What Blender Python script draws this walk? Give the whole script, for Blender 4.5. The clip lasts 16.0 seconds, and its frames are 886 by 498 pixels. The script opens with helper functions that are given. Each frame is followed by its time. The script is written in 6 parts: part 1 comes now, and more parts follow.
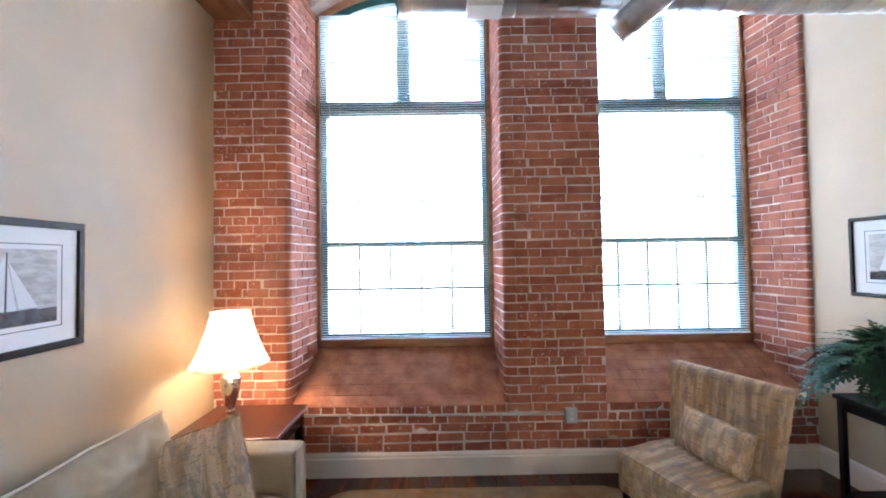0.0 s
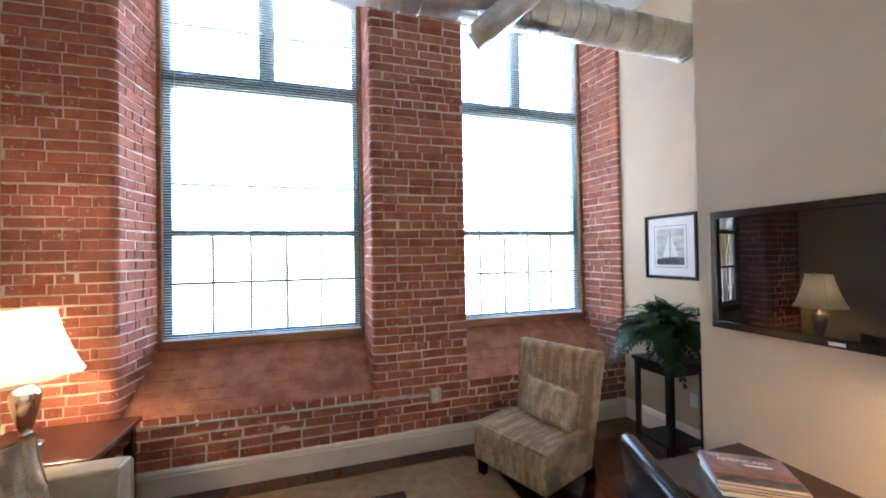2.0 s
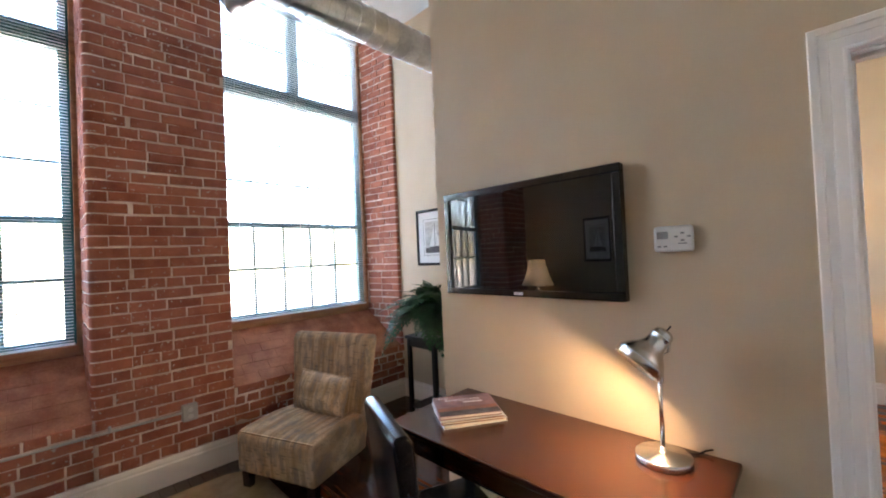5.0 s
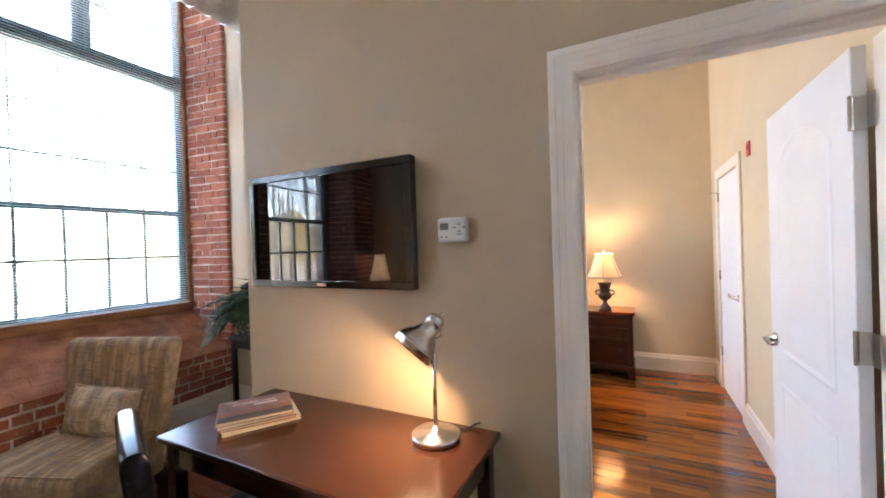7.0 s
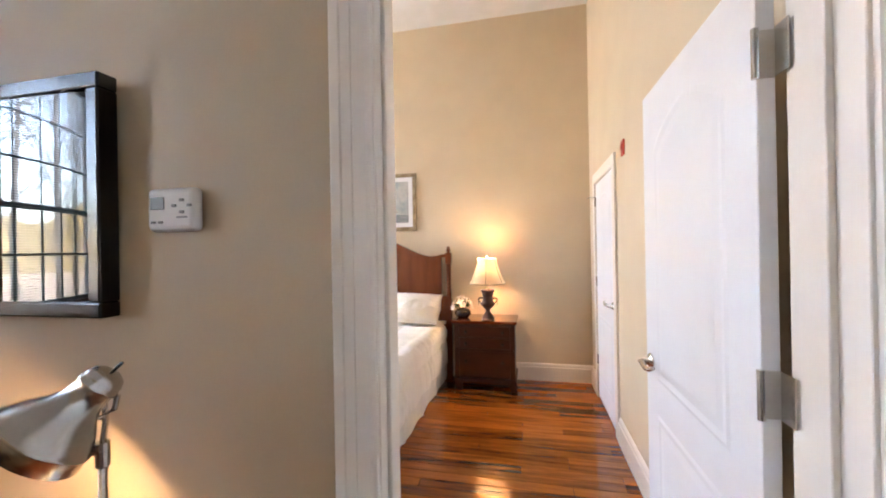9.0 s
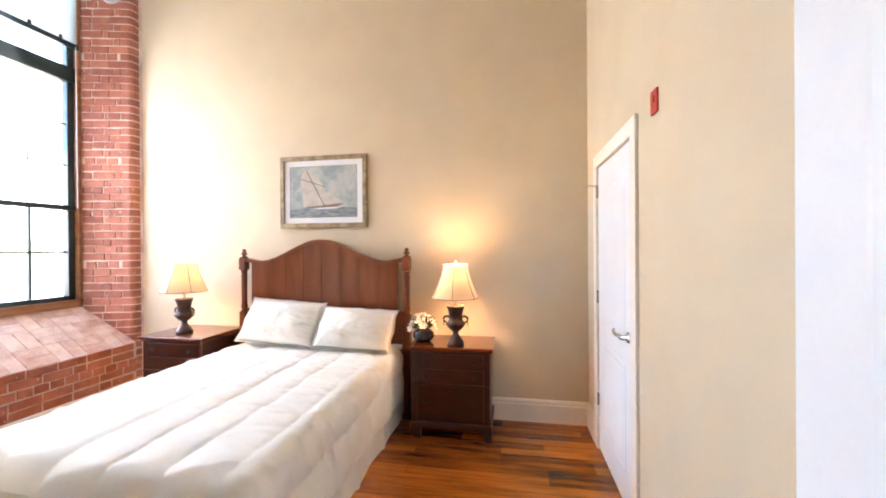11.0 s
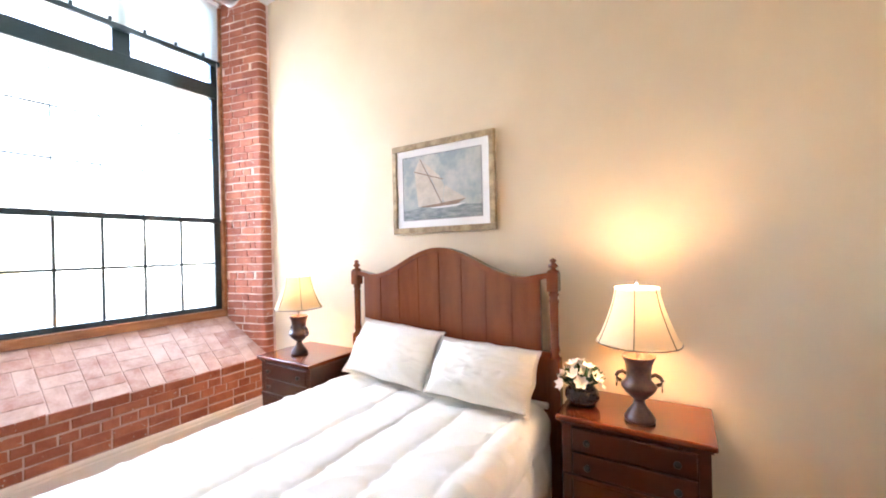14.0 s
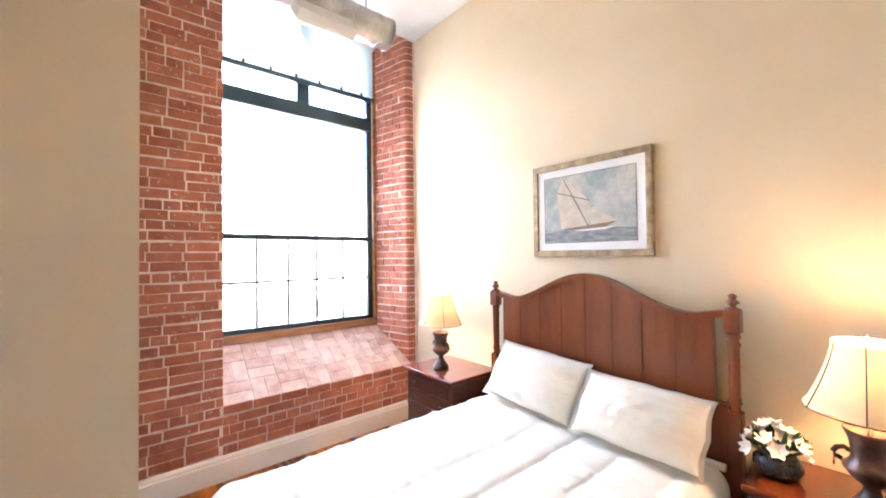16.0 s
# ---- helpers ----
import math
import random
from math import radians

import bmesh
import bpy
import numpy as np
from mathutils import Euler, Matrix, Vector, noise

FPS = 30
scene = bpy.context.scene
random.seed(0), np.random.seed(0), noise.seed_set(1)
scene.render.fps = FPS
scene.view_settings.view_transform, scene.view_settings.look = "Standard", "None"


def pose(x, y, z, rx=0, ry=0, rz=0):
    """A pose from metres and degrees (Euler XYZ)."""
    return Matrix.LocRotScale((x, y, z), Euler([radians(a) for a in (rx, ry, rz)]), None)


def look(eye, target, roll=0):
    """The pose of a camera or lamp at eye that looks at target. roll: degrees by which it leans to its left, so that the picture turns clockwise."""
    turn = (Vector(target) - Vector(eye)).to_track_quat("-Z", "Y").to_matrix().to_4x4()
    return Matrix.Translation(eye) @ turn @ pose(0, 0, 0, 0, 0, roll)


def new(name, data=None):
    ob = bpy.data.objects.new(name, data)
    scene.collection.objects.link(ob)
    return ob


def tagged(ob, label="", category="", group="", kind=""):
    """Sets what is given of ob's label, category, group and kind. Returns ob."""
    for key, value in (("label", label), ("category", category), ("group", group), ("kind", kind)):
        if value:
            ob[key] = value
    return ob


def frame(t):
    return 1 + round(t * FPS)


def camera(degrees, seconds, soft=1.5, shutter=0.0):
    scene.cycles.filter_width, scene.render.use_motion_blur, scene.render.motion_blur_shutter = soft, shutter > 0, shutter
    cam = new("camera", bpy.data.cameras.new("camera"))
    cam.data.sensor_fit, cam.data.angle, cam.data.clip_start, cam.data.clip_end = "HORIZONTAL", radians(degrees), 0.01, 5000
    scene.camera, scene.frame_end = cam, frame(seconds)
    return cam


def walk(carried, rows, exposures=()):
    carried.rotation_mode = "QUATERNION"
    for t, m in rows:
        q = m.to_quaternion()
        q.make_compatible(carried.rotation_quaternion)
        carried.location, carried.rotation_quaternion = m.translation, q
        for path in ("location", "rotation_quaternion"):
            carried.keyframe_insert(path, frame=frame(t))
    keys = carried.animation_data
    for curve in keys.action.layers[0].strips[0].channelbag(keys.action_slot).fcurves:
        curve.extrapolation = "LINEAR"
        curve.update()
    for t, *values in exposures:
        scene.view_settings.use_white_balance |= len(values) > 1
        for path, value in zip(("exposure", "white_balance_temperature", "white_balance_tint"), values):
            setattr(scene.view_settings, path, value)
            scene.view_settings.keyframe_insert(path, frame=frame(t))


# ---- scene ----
cam = camera(98.2, 16.0, 1.9)
PATH = [
    (0, (1.854, -0.366, 1.746), (1.869, 1.633, 1.799), -0.9),
    (0.5, (1.873, -0.382, 1.748), (2.049, 1.61, 1.784), -0.9),
    (1, (1.92, -0.387, 1.737), (2.234, 1.588, 1.762), -0.9),
    (1.5, (1.956, -0.412, 1.708), (2.407, 1.536, 1.735), -0.9),
    (2, (1.976, -0.426, 1.682), (2.577, 1.481, 1.71), -1.0),
    (2.5, (2.023, -0.441, 1.64), (2.769, 1.414, 1.679), -1.2),
    (3, (2.092, -0.465, 1.596), (2.977, 1.328, 1.643), -1.3),
    (3.5, (2.141, -0.488, 1.583), (3.168, 1.227, 1.617), -1.5),
    (3.7, (2.155, -0.493, 1.583), (3.241, 1.187, 1.606), -1.7),
    (5.8, (2.268, -0.653, 1.485), (3.875, 0.537, 1.515), -2.3),
    (6, (2.294, -0.69, 1.481), (3.941, 0.444, 1.501), -2.1),
    (6.5, (2.369, -0.756, 1.484), (4.099, 0.248, 1.484), -2.0),
    (7, (2.443, -0.799, 1.484), (4.234, 0.092, 1.473), -1.8),
    (7.5, (2.545, -0.821, 1.48), (4.393, -0.057, 1.461), -1.8),
    (8, (2.674, -0.838, 1.481), (4.573, -0.21, 1.461), -1.8),
    (8.5, (2.874, -0.892, 1.48), (4.8, -0.354, 1.48), -0.9),
    (9, (3.108, -0.93, 1.452), (5.059, -0.489, 1.455), -1.0),
    (9.5, (3.348, -0.914, 1.452), (5.316, -0.559, 1.450), -0.5),
    (9.7, (3.454, -0.914, 1.458), (5.428, -0.592, 1.457), -0.4),
    (11.8, (4.496, -0.932, 1.518), (6.452, -0.512, 1.499), -0.4),
    (12, (4.601, -0.902, 1.532), (6.547, -0.442, 1.501), -0.5),
    (12.5, (4.785, -0.83, 1.544), (6.703, -0.266, 1.506), -0.6),
    (13, (4.916, -0.742, 1.556), (6.794, -0.055, 1.521), -0.6),
    (13.5, (4.994, -0.672, 1.559), (6.808, 0.17, 1.541), -0.7),
    (14, (5.079, -0.68, 1.557), (6.777, 0.376, 1.558), -1.4),
    (14.5, (5.104, -0.674, 1.585), (6.697, 0.536, 1.597), -1.7),
    (15, (5.037, -0.624, 1.625), (6.545, 0.69, 1.653), -1.3),
    (15.5, (5.004, -0.591, 1.664), (6.407, 0.835, 1.702), -1.0),
    (16, (4.99, -0.575, 1.692), (6.279, 0.954, 1.731), -0.7),
]
EXPOSURES = [(0.0, 6.15, 5500, 12), (2.5, 5.88, 5750, 13), (6.0, 5.8, 6200, 15), (8.5, 5.82, 6400, 16), (9.5, 5.82, 6450, 16), (12.0, 5.84, 6000, 14), (16.0, 5.98, 5900, 14)]
walk(cam, [(t, look(eye, target, roll)) for t, eye, target, roll in PATH], EXPOSURES)

LAMP_LIVING, LAMP_BED, LAMP_DESK = 4.0, 0.33, 0.34
SKY_LIVING, SKY_BED = 0.6, 2.8

# ---- daylight ----
world = bpy.data.worlds.new("sky")
scene.world = world
world.use_nodes = True
wn = world.node_tree
sky = wn.nodes.new("ShaderNodeTexSky")
sky.sky_type, sky.sun_disc = "NISHITA", False
sky.sun_elevation, sky.sun_rotation = radians(38), radians(200)
sky.air_density, sky.dust_density = 1.0, 3.0
wn.links.new(sky.outputs[0], wn.nodes["Background"].inputs[0])
wn.nodes["Background"].inputs[1].default_value = 0.15
sun = new("sun", bpy.data.lights.new("sun", "SUN"))
sun.data.energy, sun.data.angle, sun.data.color = 2.0, radians(0.6), (1.0, 0.93, 0.82)
sun.matrix_world = look((0, 0, 0), (math.sin(radians(20)) * 0.79, math.cos(radians(20)) * 0.79, -0.62))

# the bedroom window's share of the sky, standing just outside its glass
sky_panel = new("bedroom_window_skylight", bpy.data.lights.new("bedroom_window_skylight", "AREA"))
sky_panel.data.shape, sky_panel.data.size, sky_panel.data.size_y = "RECTANGLE", 1.6, 3.1
sky_panel.data.energy, sky_panel.data.color = SKY_BED, (0.93, 0.97, 1.0)
sky_panel.matrix_world = look((6.45, 3.75, 2.65), (5.75, 2.75, 2.25))

for x in (1.52, 4.015):
    sp = new("living_window_skylight", bpy.data.lights.new("living_window_skylight", "AREA"))
    sp.data.shape, sp.data.size, sp.data.size_y = "RECTANGLE", 1.5, 3.0
    sp.data.energy, sp.data.color = SKY_LIVING, (0.93, 0.97, 1.0)
    sp.matrix_world = look((x, 3.75, 2.65), (x, 2.75, 2.35))

# ---- materials ----


def mat(name, c1, c2, rough=0.6, scale=8.0, bump=0.1, fine=60.0, metal=0.0, coat=0.0, stretch=(1, 1, 1), spread=0.15, rnd=0.0, local=False):
    """A surface that mixes two colours by noise at two scales, with fine relief."""
    m = bpy.data.materials.new(name)
    m.use_nodes = True
    nt, lk = m.node_tree, m.node_tree.links
    bs = nt.nodes["Principled BSDF"]
    if local:
        co = nt.nodes.new("ShaderNodeTexCoord").outputs["Object"]
    else:
        co = nt.nodes.new("ShaderNodeNewGeometry").outputs["Position"]
    mp = nt.nodes.new("ShaderNodeMapping")
    mp.inputs["Scale"].default_value = stretch
    lk.new(co, mp.inputs[0])
    n1, n2 = nt.nodes.new("ShaderNodeTexNoise"), nt.nodes.new("ShaderNodeTexNoise")
    n1.inputs["Scale"].default_value, n1.inputs["Detail"].default_value = scale, 4
    n2.inputs["Scale"].default_value, n2.inputs["Detail"].default_value = fine, 3
    lk.new(mp.outputs[0], n1.inputs["Vector"])
    lk.new(mp.outputs[0], n2.inputs["Vector"])
    mixn = nt.nodes.new("ShaderNodeMath")
    mixn.operation = "MULTIPLY_ADD"
    lk.new(n2.outputs[0], mixn.inputs[0])
    mixn.inputs[1].default_value = 0.35
    lk.new(n1.outputs[0], mixn.inputs[2])
    fac = mixn.outputs[0]
    if rnd:
        oi = nt.nodes.new("ShaderNodeObjectInfo")
        ad = nt.nodes.new("ShaderNodeMath")
        ad.operation = "MULTIPLY_ADD"
        lk.new(oi.outputs["Random"], ad.inputs[0])
        ad.inputs[1].default_value = rnd
        lk.new(fac, ad.inputs[2])
        fac = ad.outputs[0]
    mr = nt.nodes.new("ShaderNodeMapRange")
    mid = 0.675 + rnd * 0.5
    mr.inputs["From Min"].default_value, mr.inputs["From Max"].default_value = mid - spread - rnd * 0.4, mid + spread + rnd * 0.4
    lk.new(fac, mr.inputs[0])
    mx = nt.nodes.new("ShaderNodeMix")
    mx.data_type = "RGBA"
    mx.inputs[6].default_value, mx.inputs[7].default_value = (*c1, 1), (*c2, 1)
    lk.new(mr.outputs[0], mx.inputs[0])
    lk.new(mx.outputs[2], bs.inputs["Base Color"])
    bs.inputs["Roughness"].default_value, bs.inputs["Metallic"].default_value = rough, metal
    bs.inputs["Coat Weight"].default_value, bs.inputs["Coat Roughness"].default_value = coat, 0.08
    if bump:
        b = nt.nodes.new("ShaderNodeBump")
        b.inputs["Strength"].default_value, b.inputs["Distance"].default_value = bump, 0.004
        lk.new(mixn.outputs[0], b.inputs["Height"])
        lk.new(b.outputs[0], bs.inputs["Normal"])
    return m


def glass_mat(name):
    m = bpy.data.materials.new(name)
    m.use_nodes = True
    bs = m.node_tree.nodes["Principled BSDF"]
    bs.inputs["Transmission Weight"].default_value, bs.inputs["Roughness"].default_value, bs.inputs["IOR"].default_value = 1.0, 0.0, 1.45
    bs.inputs["Base Color"].default_value = (0.97, 0.99, 0.98, 1)
    return m


def brick_mat(name):
    """Old red brick: each brick its own tone, sooty patches, specks of old paint and mortar."""
    m = mat(name, (0.255, 0.076, 0.046), (0.53, 0.192, 0.115), 0.85, 9.0, 0.6, 90.0, spread=0.2, rnd=0.4)
    nt, lk = m.node_tree, m.node_tree.links
    bs = nt.nodes["Principled BSDF"]
    src = bs.inputs["Base Color"].links[0].from_socket
    pos = nt.nodes.new("ShaderNodeNewGeometry").outputs["Position"]
    sp = nt.nodes.new("ShaderNodeTexNoise")
    sp.inputs["Scale"].default_value, sp.inputs["Detail"].default_value = 38.0, 5
    lk.new(pos, sp.inputs["Vector"])
    pt = nt.nodes.new("ShaderNodeTexNoise")
    pt.inputs["Scale"].default_value = 1.7
    lk.new(pos, pt.inputs["Vector"])
    ad = nt.nodes.new("ShaderNodeMath")
    ad.operation = "MULTIPLY_ADD"
    lk.new(pt.outputs[0], ad.inputs[0])
    ad.inputs[1].default_value = 0.25
    lk.new(sp.outputs[0], ad.inputs[2])
    mr = nt.nodes.new("ShaderNodeMapRange")
    mr.inputs["From Min"].default_value, mr.inputs["From Max"].default_value = 0.785, 0.83
    lk.new(ad.outputs[0], mr.inputs[0])
    mx = nt.nodes.new("ShaderNodeMix")
    mx.data_type = "RGBA"
    mx.inputs[7].default_value = (0.62, 0.52, 0.45, 1)
    lk.new(src, mx.inputs[6])
    lk.new(mr.outputs[0], mx.inputs[0])
    lk.new(mx.outputs[2], bs.inputs["Base Color"])
    return m


BRICK = brick_mat("old_brick")
MORTAR = mat("mortar", (0.62, 0.45, 0.36), (0.90, 0.76, 0.66), 0.95, 7, 0.8, 120)
PAINT = mat("beige_paint", (0.55, 0.425, 0.28), (0.58, 0.455, 0.305), 0.55, 3, 0.06, 220)
CREAM = mat("cream_paint", (0.67, 0.545, 0.375), (0.70, 0.575, 0.40), 0.5, 3, 0.06, 220)
CEIL = mat("ceiling_white", (0.74, 0.73, 0.70), (0.8, 0.79, 0.77), 0.8, 4, 0.1, 150)
TRIM = mat("white_trim", (0.88, 0.80, 0.70), (0.90, 0.825, 0.73), 0.4, 5, 0.0, 120)
DOORW = mat("white_door_paint", (0.84, 0.845, 0.865), (0.87, 0.875, 0.89), 0.35, 5, 0.03, 120)
GREEN = mat("dark_green_frame", (0.016, 0.085, 0.09), (0.026, 0.12, 0.122), 0.4, 6, 0.05, 80)
BLACKF = mat("dark_window_frame", (0.012, 0.03, 0.035), (0.02, 0.045, 0.05), 0.4, 6, 0.05, 80)
PINE = mat("stained_pine", (0.26, 0.10, 0.04), (0.42, 0.2, 0.085), 0.5, 3, 0.15, 40, stretch=(1, 6, 6))
PLASTER = mat("red_plaster", (0.27, 0.092, 0.046), (0.45, 0.19, 0.104), 0.65, 7, 0.35, 70)
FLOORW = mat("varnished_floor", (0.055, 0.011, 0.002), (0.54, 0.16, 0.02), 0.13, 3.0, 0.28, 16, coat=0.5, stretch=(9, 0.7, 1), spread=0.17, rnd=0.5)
# same varnished floor, with the living room's shade put into its colour
LIVF = mat("shaded_varnished_floor", (0.04, 0.01, 0.0035), (0.14, 0.038, 0.010), 0.16, 3.0, 0.2, 16, coat=0.4, stretch=(9, 0.7, 1), spread=0.17, rnd=0.3)
UNDERLAY = mat("dark_underlay", (0.012, 0.006, 0.004), (0.03, 0.014, 0.008), 0.8, 6, 0.2, 60)
GLASS = glass_mat("window_glass")
DUCT = mat("galvanised_steel", (0.5, 0.5, 0.5), (0.72, 0.72, 0.7), 0.28, 6, 0.1, 60, metal=1.0)
SOIL = mat("leaf_litter", (0.2, 0.16, 0.11), (0.36, 0.3, 0.23), 0.95, 2, 0.5, 30)
BARK = mat("bark", (0.03, 0.026, 0.022), (0.06, 0.052, 0.045), 0.9, 12, 0.5, 60, stretch=(1, 1, 0.3))
YLEAF = mat("yellow_leaves", (0.05, 0.042, 0.018), (0.15, 0.115, 0.04), 0.8, 0.8, 0.0)

# ---- mesh helpers ----


def part(name, bm, material, parent=None, label="", smooth=False):
    me = bpy.data.meshes.new(name)
    bm.normal_update()
    bm.to_mesh(me)
    bm.free()
    me.materials.append(material)
    if smooth:
        for p in me.polygons:
            p.use_smooth = True
    ob = new(name, me)
    ob.parent = parent
    if label:
        ob["label"] = label
    return ob


def thing(name, label, category, m=None, group="", kind=""):
    ob = new(name)
    if m is not None:
        ob.matrix_world = m
    return tagged(ob, label, category, group, kind)


def box(bm, x0, y0, z0, x1, y1, z1, bev=0.0, seg=2, m=None):
    vs = bmesh.ops.create_cube(bm, size=1.0)["verts"]
    c = Vector(((x0 + x1) / 2, (y0 + y1) / 2, (z0 + z1) / 2))
    for v in vs:
        v.co = Vector((v.co.x * (x1 - x0), v.co.y * (y1 - y0), v.co.z * (z1 - z0))) + c
    if bev:
        es = {e for v in vs for e in v.link_edges}
        r = bmesh.ops.bevel(bm, geom=list(es), offset=bev, segments=seg, affect="EDGES", profile=0.5)
        vs = list({v for f in r["faces"] for v in f.verts} | {v for v in vs if v.is_valid})
    if m is not None:
        for v in vs:
            v.co = m @ v.co
    return bm


def mkbox(*a, **k):
    return box(bmesh.new(), *a, **k)


def prism(bm, pts, z0, z1, axis="z"):
    """A polygon pushed along an axis: pts are (x, y), or (y, z) pushed along x from z0 to z1."""
    if axis == "z":
        lo, hi = [(x, y, z0) for x, y in pts], [(x, y, z1) for x, y in pts]
    elif axis == "x":
        lo, hi = [(z0, y, z) for y, z in pts], [(z1, y, z) for y, z in pts]
    else:
        lo, hi = [(x, z0, z) for x, z in pts], [(x, z1, z) for x, z in pts]
    a, b = [bm.verts.new(p) for p in lo], [bm.verts.new(p) for p in hi]
    n = len(pts)
    fs = [bm.faces.new(a), bm.faces.new(list(reversed(b)))]
    for i in range(n):
        fs.append(bm.faces.new((a[i], b[i], b[(i + 1) % n], a[(i + 1) % n])))
    bmesh.ops.recalc_face_normals(bm, faces=fs)
    return bm


def lathe(bm, prof, x=0.0, y=0.0, z=0.0, seg=24, caps=True):
    """A turned body from (radius, height) pairs."""
    rings = []
    for r, h in prof:
        rings.append([bm.verts.new((x + r * math.cos(2 * math.pi * i / seg), y + r * math.sin(2 * math.pi * i / seg), z + h)) for i in range(seg)])
    fs = []
    for a, b in zip(rings, rings[1:]):
        for i in range(seg):
            j = (i + 1) % seg
            fs.append(bm.faces.new((a[i], a[j], b[j], b[i])))
    if caps:
        fs.append(bm.faces.new(list(reversed(rings[0]))))
        fs.append(bm.faces.new(rings[-1]))
    bmesh.ops.recalc_face_normals(bm, faces=fs)
    return bm


def tube(bm, pts, radii, seg=12, caps=True):
    """A round body along a line of points."""
    rings = []
    n = len(pts)
    if not hasattr(radii, "__len__"):
        radii = [radii] * n
    pts = [Vector(p) for p in pts]
    for i, p in enumerate(pts):
        d = (pts[min(i + 1, n - 1)] - pts[max(i - 1, 0)]).normalized()
        u = d.cross(Vector((0, 0, 1)))
        if u.length < 0.05:
            u = d.cross(Vector((0, 1, 0)))
        u.normalize()
        v = d.cross(u)
        rings.append([bm.verts.new(p + radii[i] * (math.cos(2 * math.pi * k / seg) * u + math.sin(2 * math.pi * k / seg) * v)) for k in range(seg)])
    fs = []
    for a, b in zip(rings, rings[1:]):
        for k in range(seg):
            fs.append(bm.faces.new((a[k], a[(k + 1) % seg], b[(k + 1) % seg], b[k])))
    if caps:
        fs.append(bm.faces.new(rings[0]))
        fs.append(bm.faces.new(list(reversed(rings[-1]))))
    bmesh.ops.recalc_face_normals(bm, faces=fs)
    return bm


def setting(name, bm, material, label, category):
    return tagged(part(name, bm, material), label, category, kind="structure")


# ---- the plan ----
YW = 2.79            # brick wall's room side
YG = 3.345           # window frames
XL, XTV, XN, XB, XR = 0.0, 3.82, 4.93, 5.03, 7.45   # left wall, television wall, nook wall, its bedroom side, headboard wall
YN, YNB, YR, YS = 1.06, 0.93, -1.565, -2.4
TW = 0.1             # the door wall's thickness
ZC = 4.05
WINDOWS = [("window_1", 0.68, 2.36), ("window_2", 3.20, 4.83), ("window_3", 5.60, 7.25)]
D0, D1, DZ = -0.620, -1.452, 2.070   # doorway in the television wall

# floors, ceiling, plain walls
setting("floor", mkbox(-0.15, YS - 0.15, -0.2, XR + 0.15, 3.6, -0.012), UNDERLAY, "dark underlay below the plank floor", "floor")
setting("ceiling", mkbox(-0.15, YS - 0.15, ZC, XR + 0.15, YW + 0.02, ZC + 0.5), CEIL, "white plastered ceiling", "ceiling")
setting("wall_west", mkbox(-0.15, YS - 0.15, 0, XL, 3.6, ZC), PAINT, "beige painted wall behind the sofa", "wall")
# unseen wall added to close the room; its white bounces light back in
setting("wall_south", mkbox(XL, YS - 0.15, 0, XTV, YS, ZC), CEIL, "unseen closing wall, white to bounce light", "wall")
bm = mkbox(XTV, D0, 0, XTV + TW, YNB, ZC)
box(bm, XTV, D1, DZ, XTV + TW, D0, ZC)
box(bm, XTV, YS, 0, XTV + TW, D1, ZC)
box(bm, XTV, YNB, 0, XN, YN, ZC)
box(bm, XN, YNB, 0, XB, YW + 0.1, ZC)
bw = setting("wall_partition", bm, PAINT, "beige painted partition with a doorway", "wall")
bm = mkbox(XTV + TW, D0, 0, XTV + TW + 0.006, YNB - 0.006, ZC)
box(bm, XTV + TW, D1, DZ, XTV + TW + 0.006, D0, ZC)
box(bm, XTV + TW, YNB - 0.006, 0, XB + 0.006, YNB, ZC)
box(bm, XB, YNB, 0, XB + 0.006, YW - 0.001, ZC)
setting("wall_bedroom_west", bm, CREAM, "warm cream painted bedroom wall", "wall")
setting("wall_east", mkbox(XR, YR - 0.15, 0, XR + 0.15, YW, ZC), CREAM, "warm cream painted wall behind the bed", "wall")
DX0, DX1 = 6.262, 7.06   # closet door
bm = mkbox(XTV + TW, YR - 0.15, 0, DX0 - 0.02, YR, ZC)
box(bm, DX1 + 0.02, YR - 0.15, 0, XR, YR, ZC)
box(bm, DX0 - 0.02, YR - 0.15, 2.07, DX1 + 0.02, YR, ZC)
box(bm, DX0 - 0.02, YR - 0.16, 0, DX1 + 0.02, YR - 0.08, 2.07)
setting("wall_closet", bm, CREAM, "cream painted wall with a closet door", "wall")

# brick piers, aprons and the wall over the windows


def rounded(p, c, q, r, n=6):
    """The worn, rounded corner at c on the way from p to q, as points of an arc."""
    p, c, q = Vector(p), Vector(c), Vector(q)
    u, v = (c - p).normalized(), (q - c).normalized()
    th = u.angle(v)
    k = r * math.tan(th / 2)
    o = c - u * k + Vector((-u.y, u.x)) * r
    if (o - c).length < 1e-6:
        return [tuple(c)]
    a = c - u * k - o
    sg = 1 if u.x * v.y - u.y * v.x > 0 else -1
    if sg < 0:
        o = c - u * k - Vector((-u.y, u.x)) * r
        a = c - u * k - o
    pts = []
    for i in range(n + 1):
        t = sg * th * i / n
        pts.append((o.x + a.x * math.cos(t) - a.y * math.sin(t), o.y + a.x * math.sin(t) + a.y * math.cos(t)))
    return pts


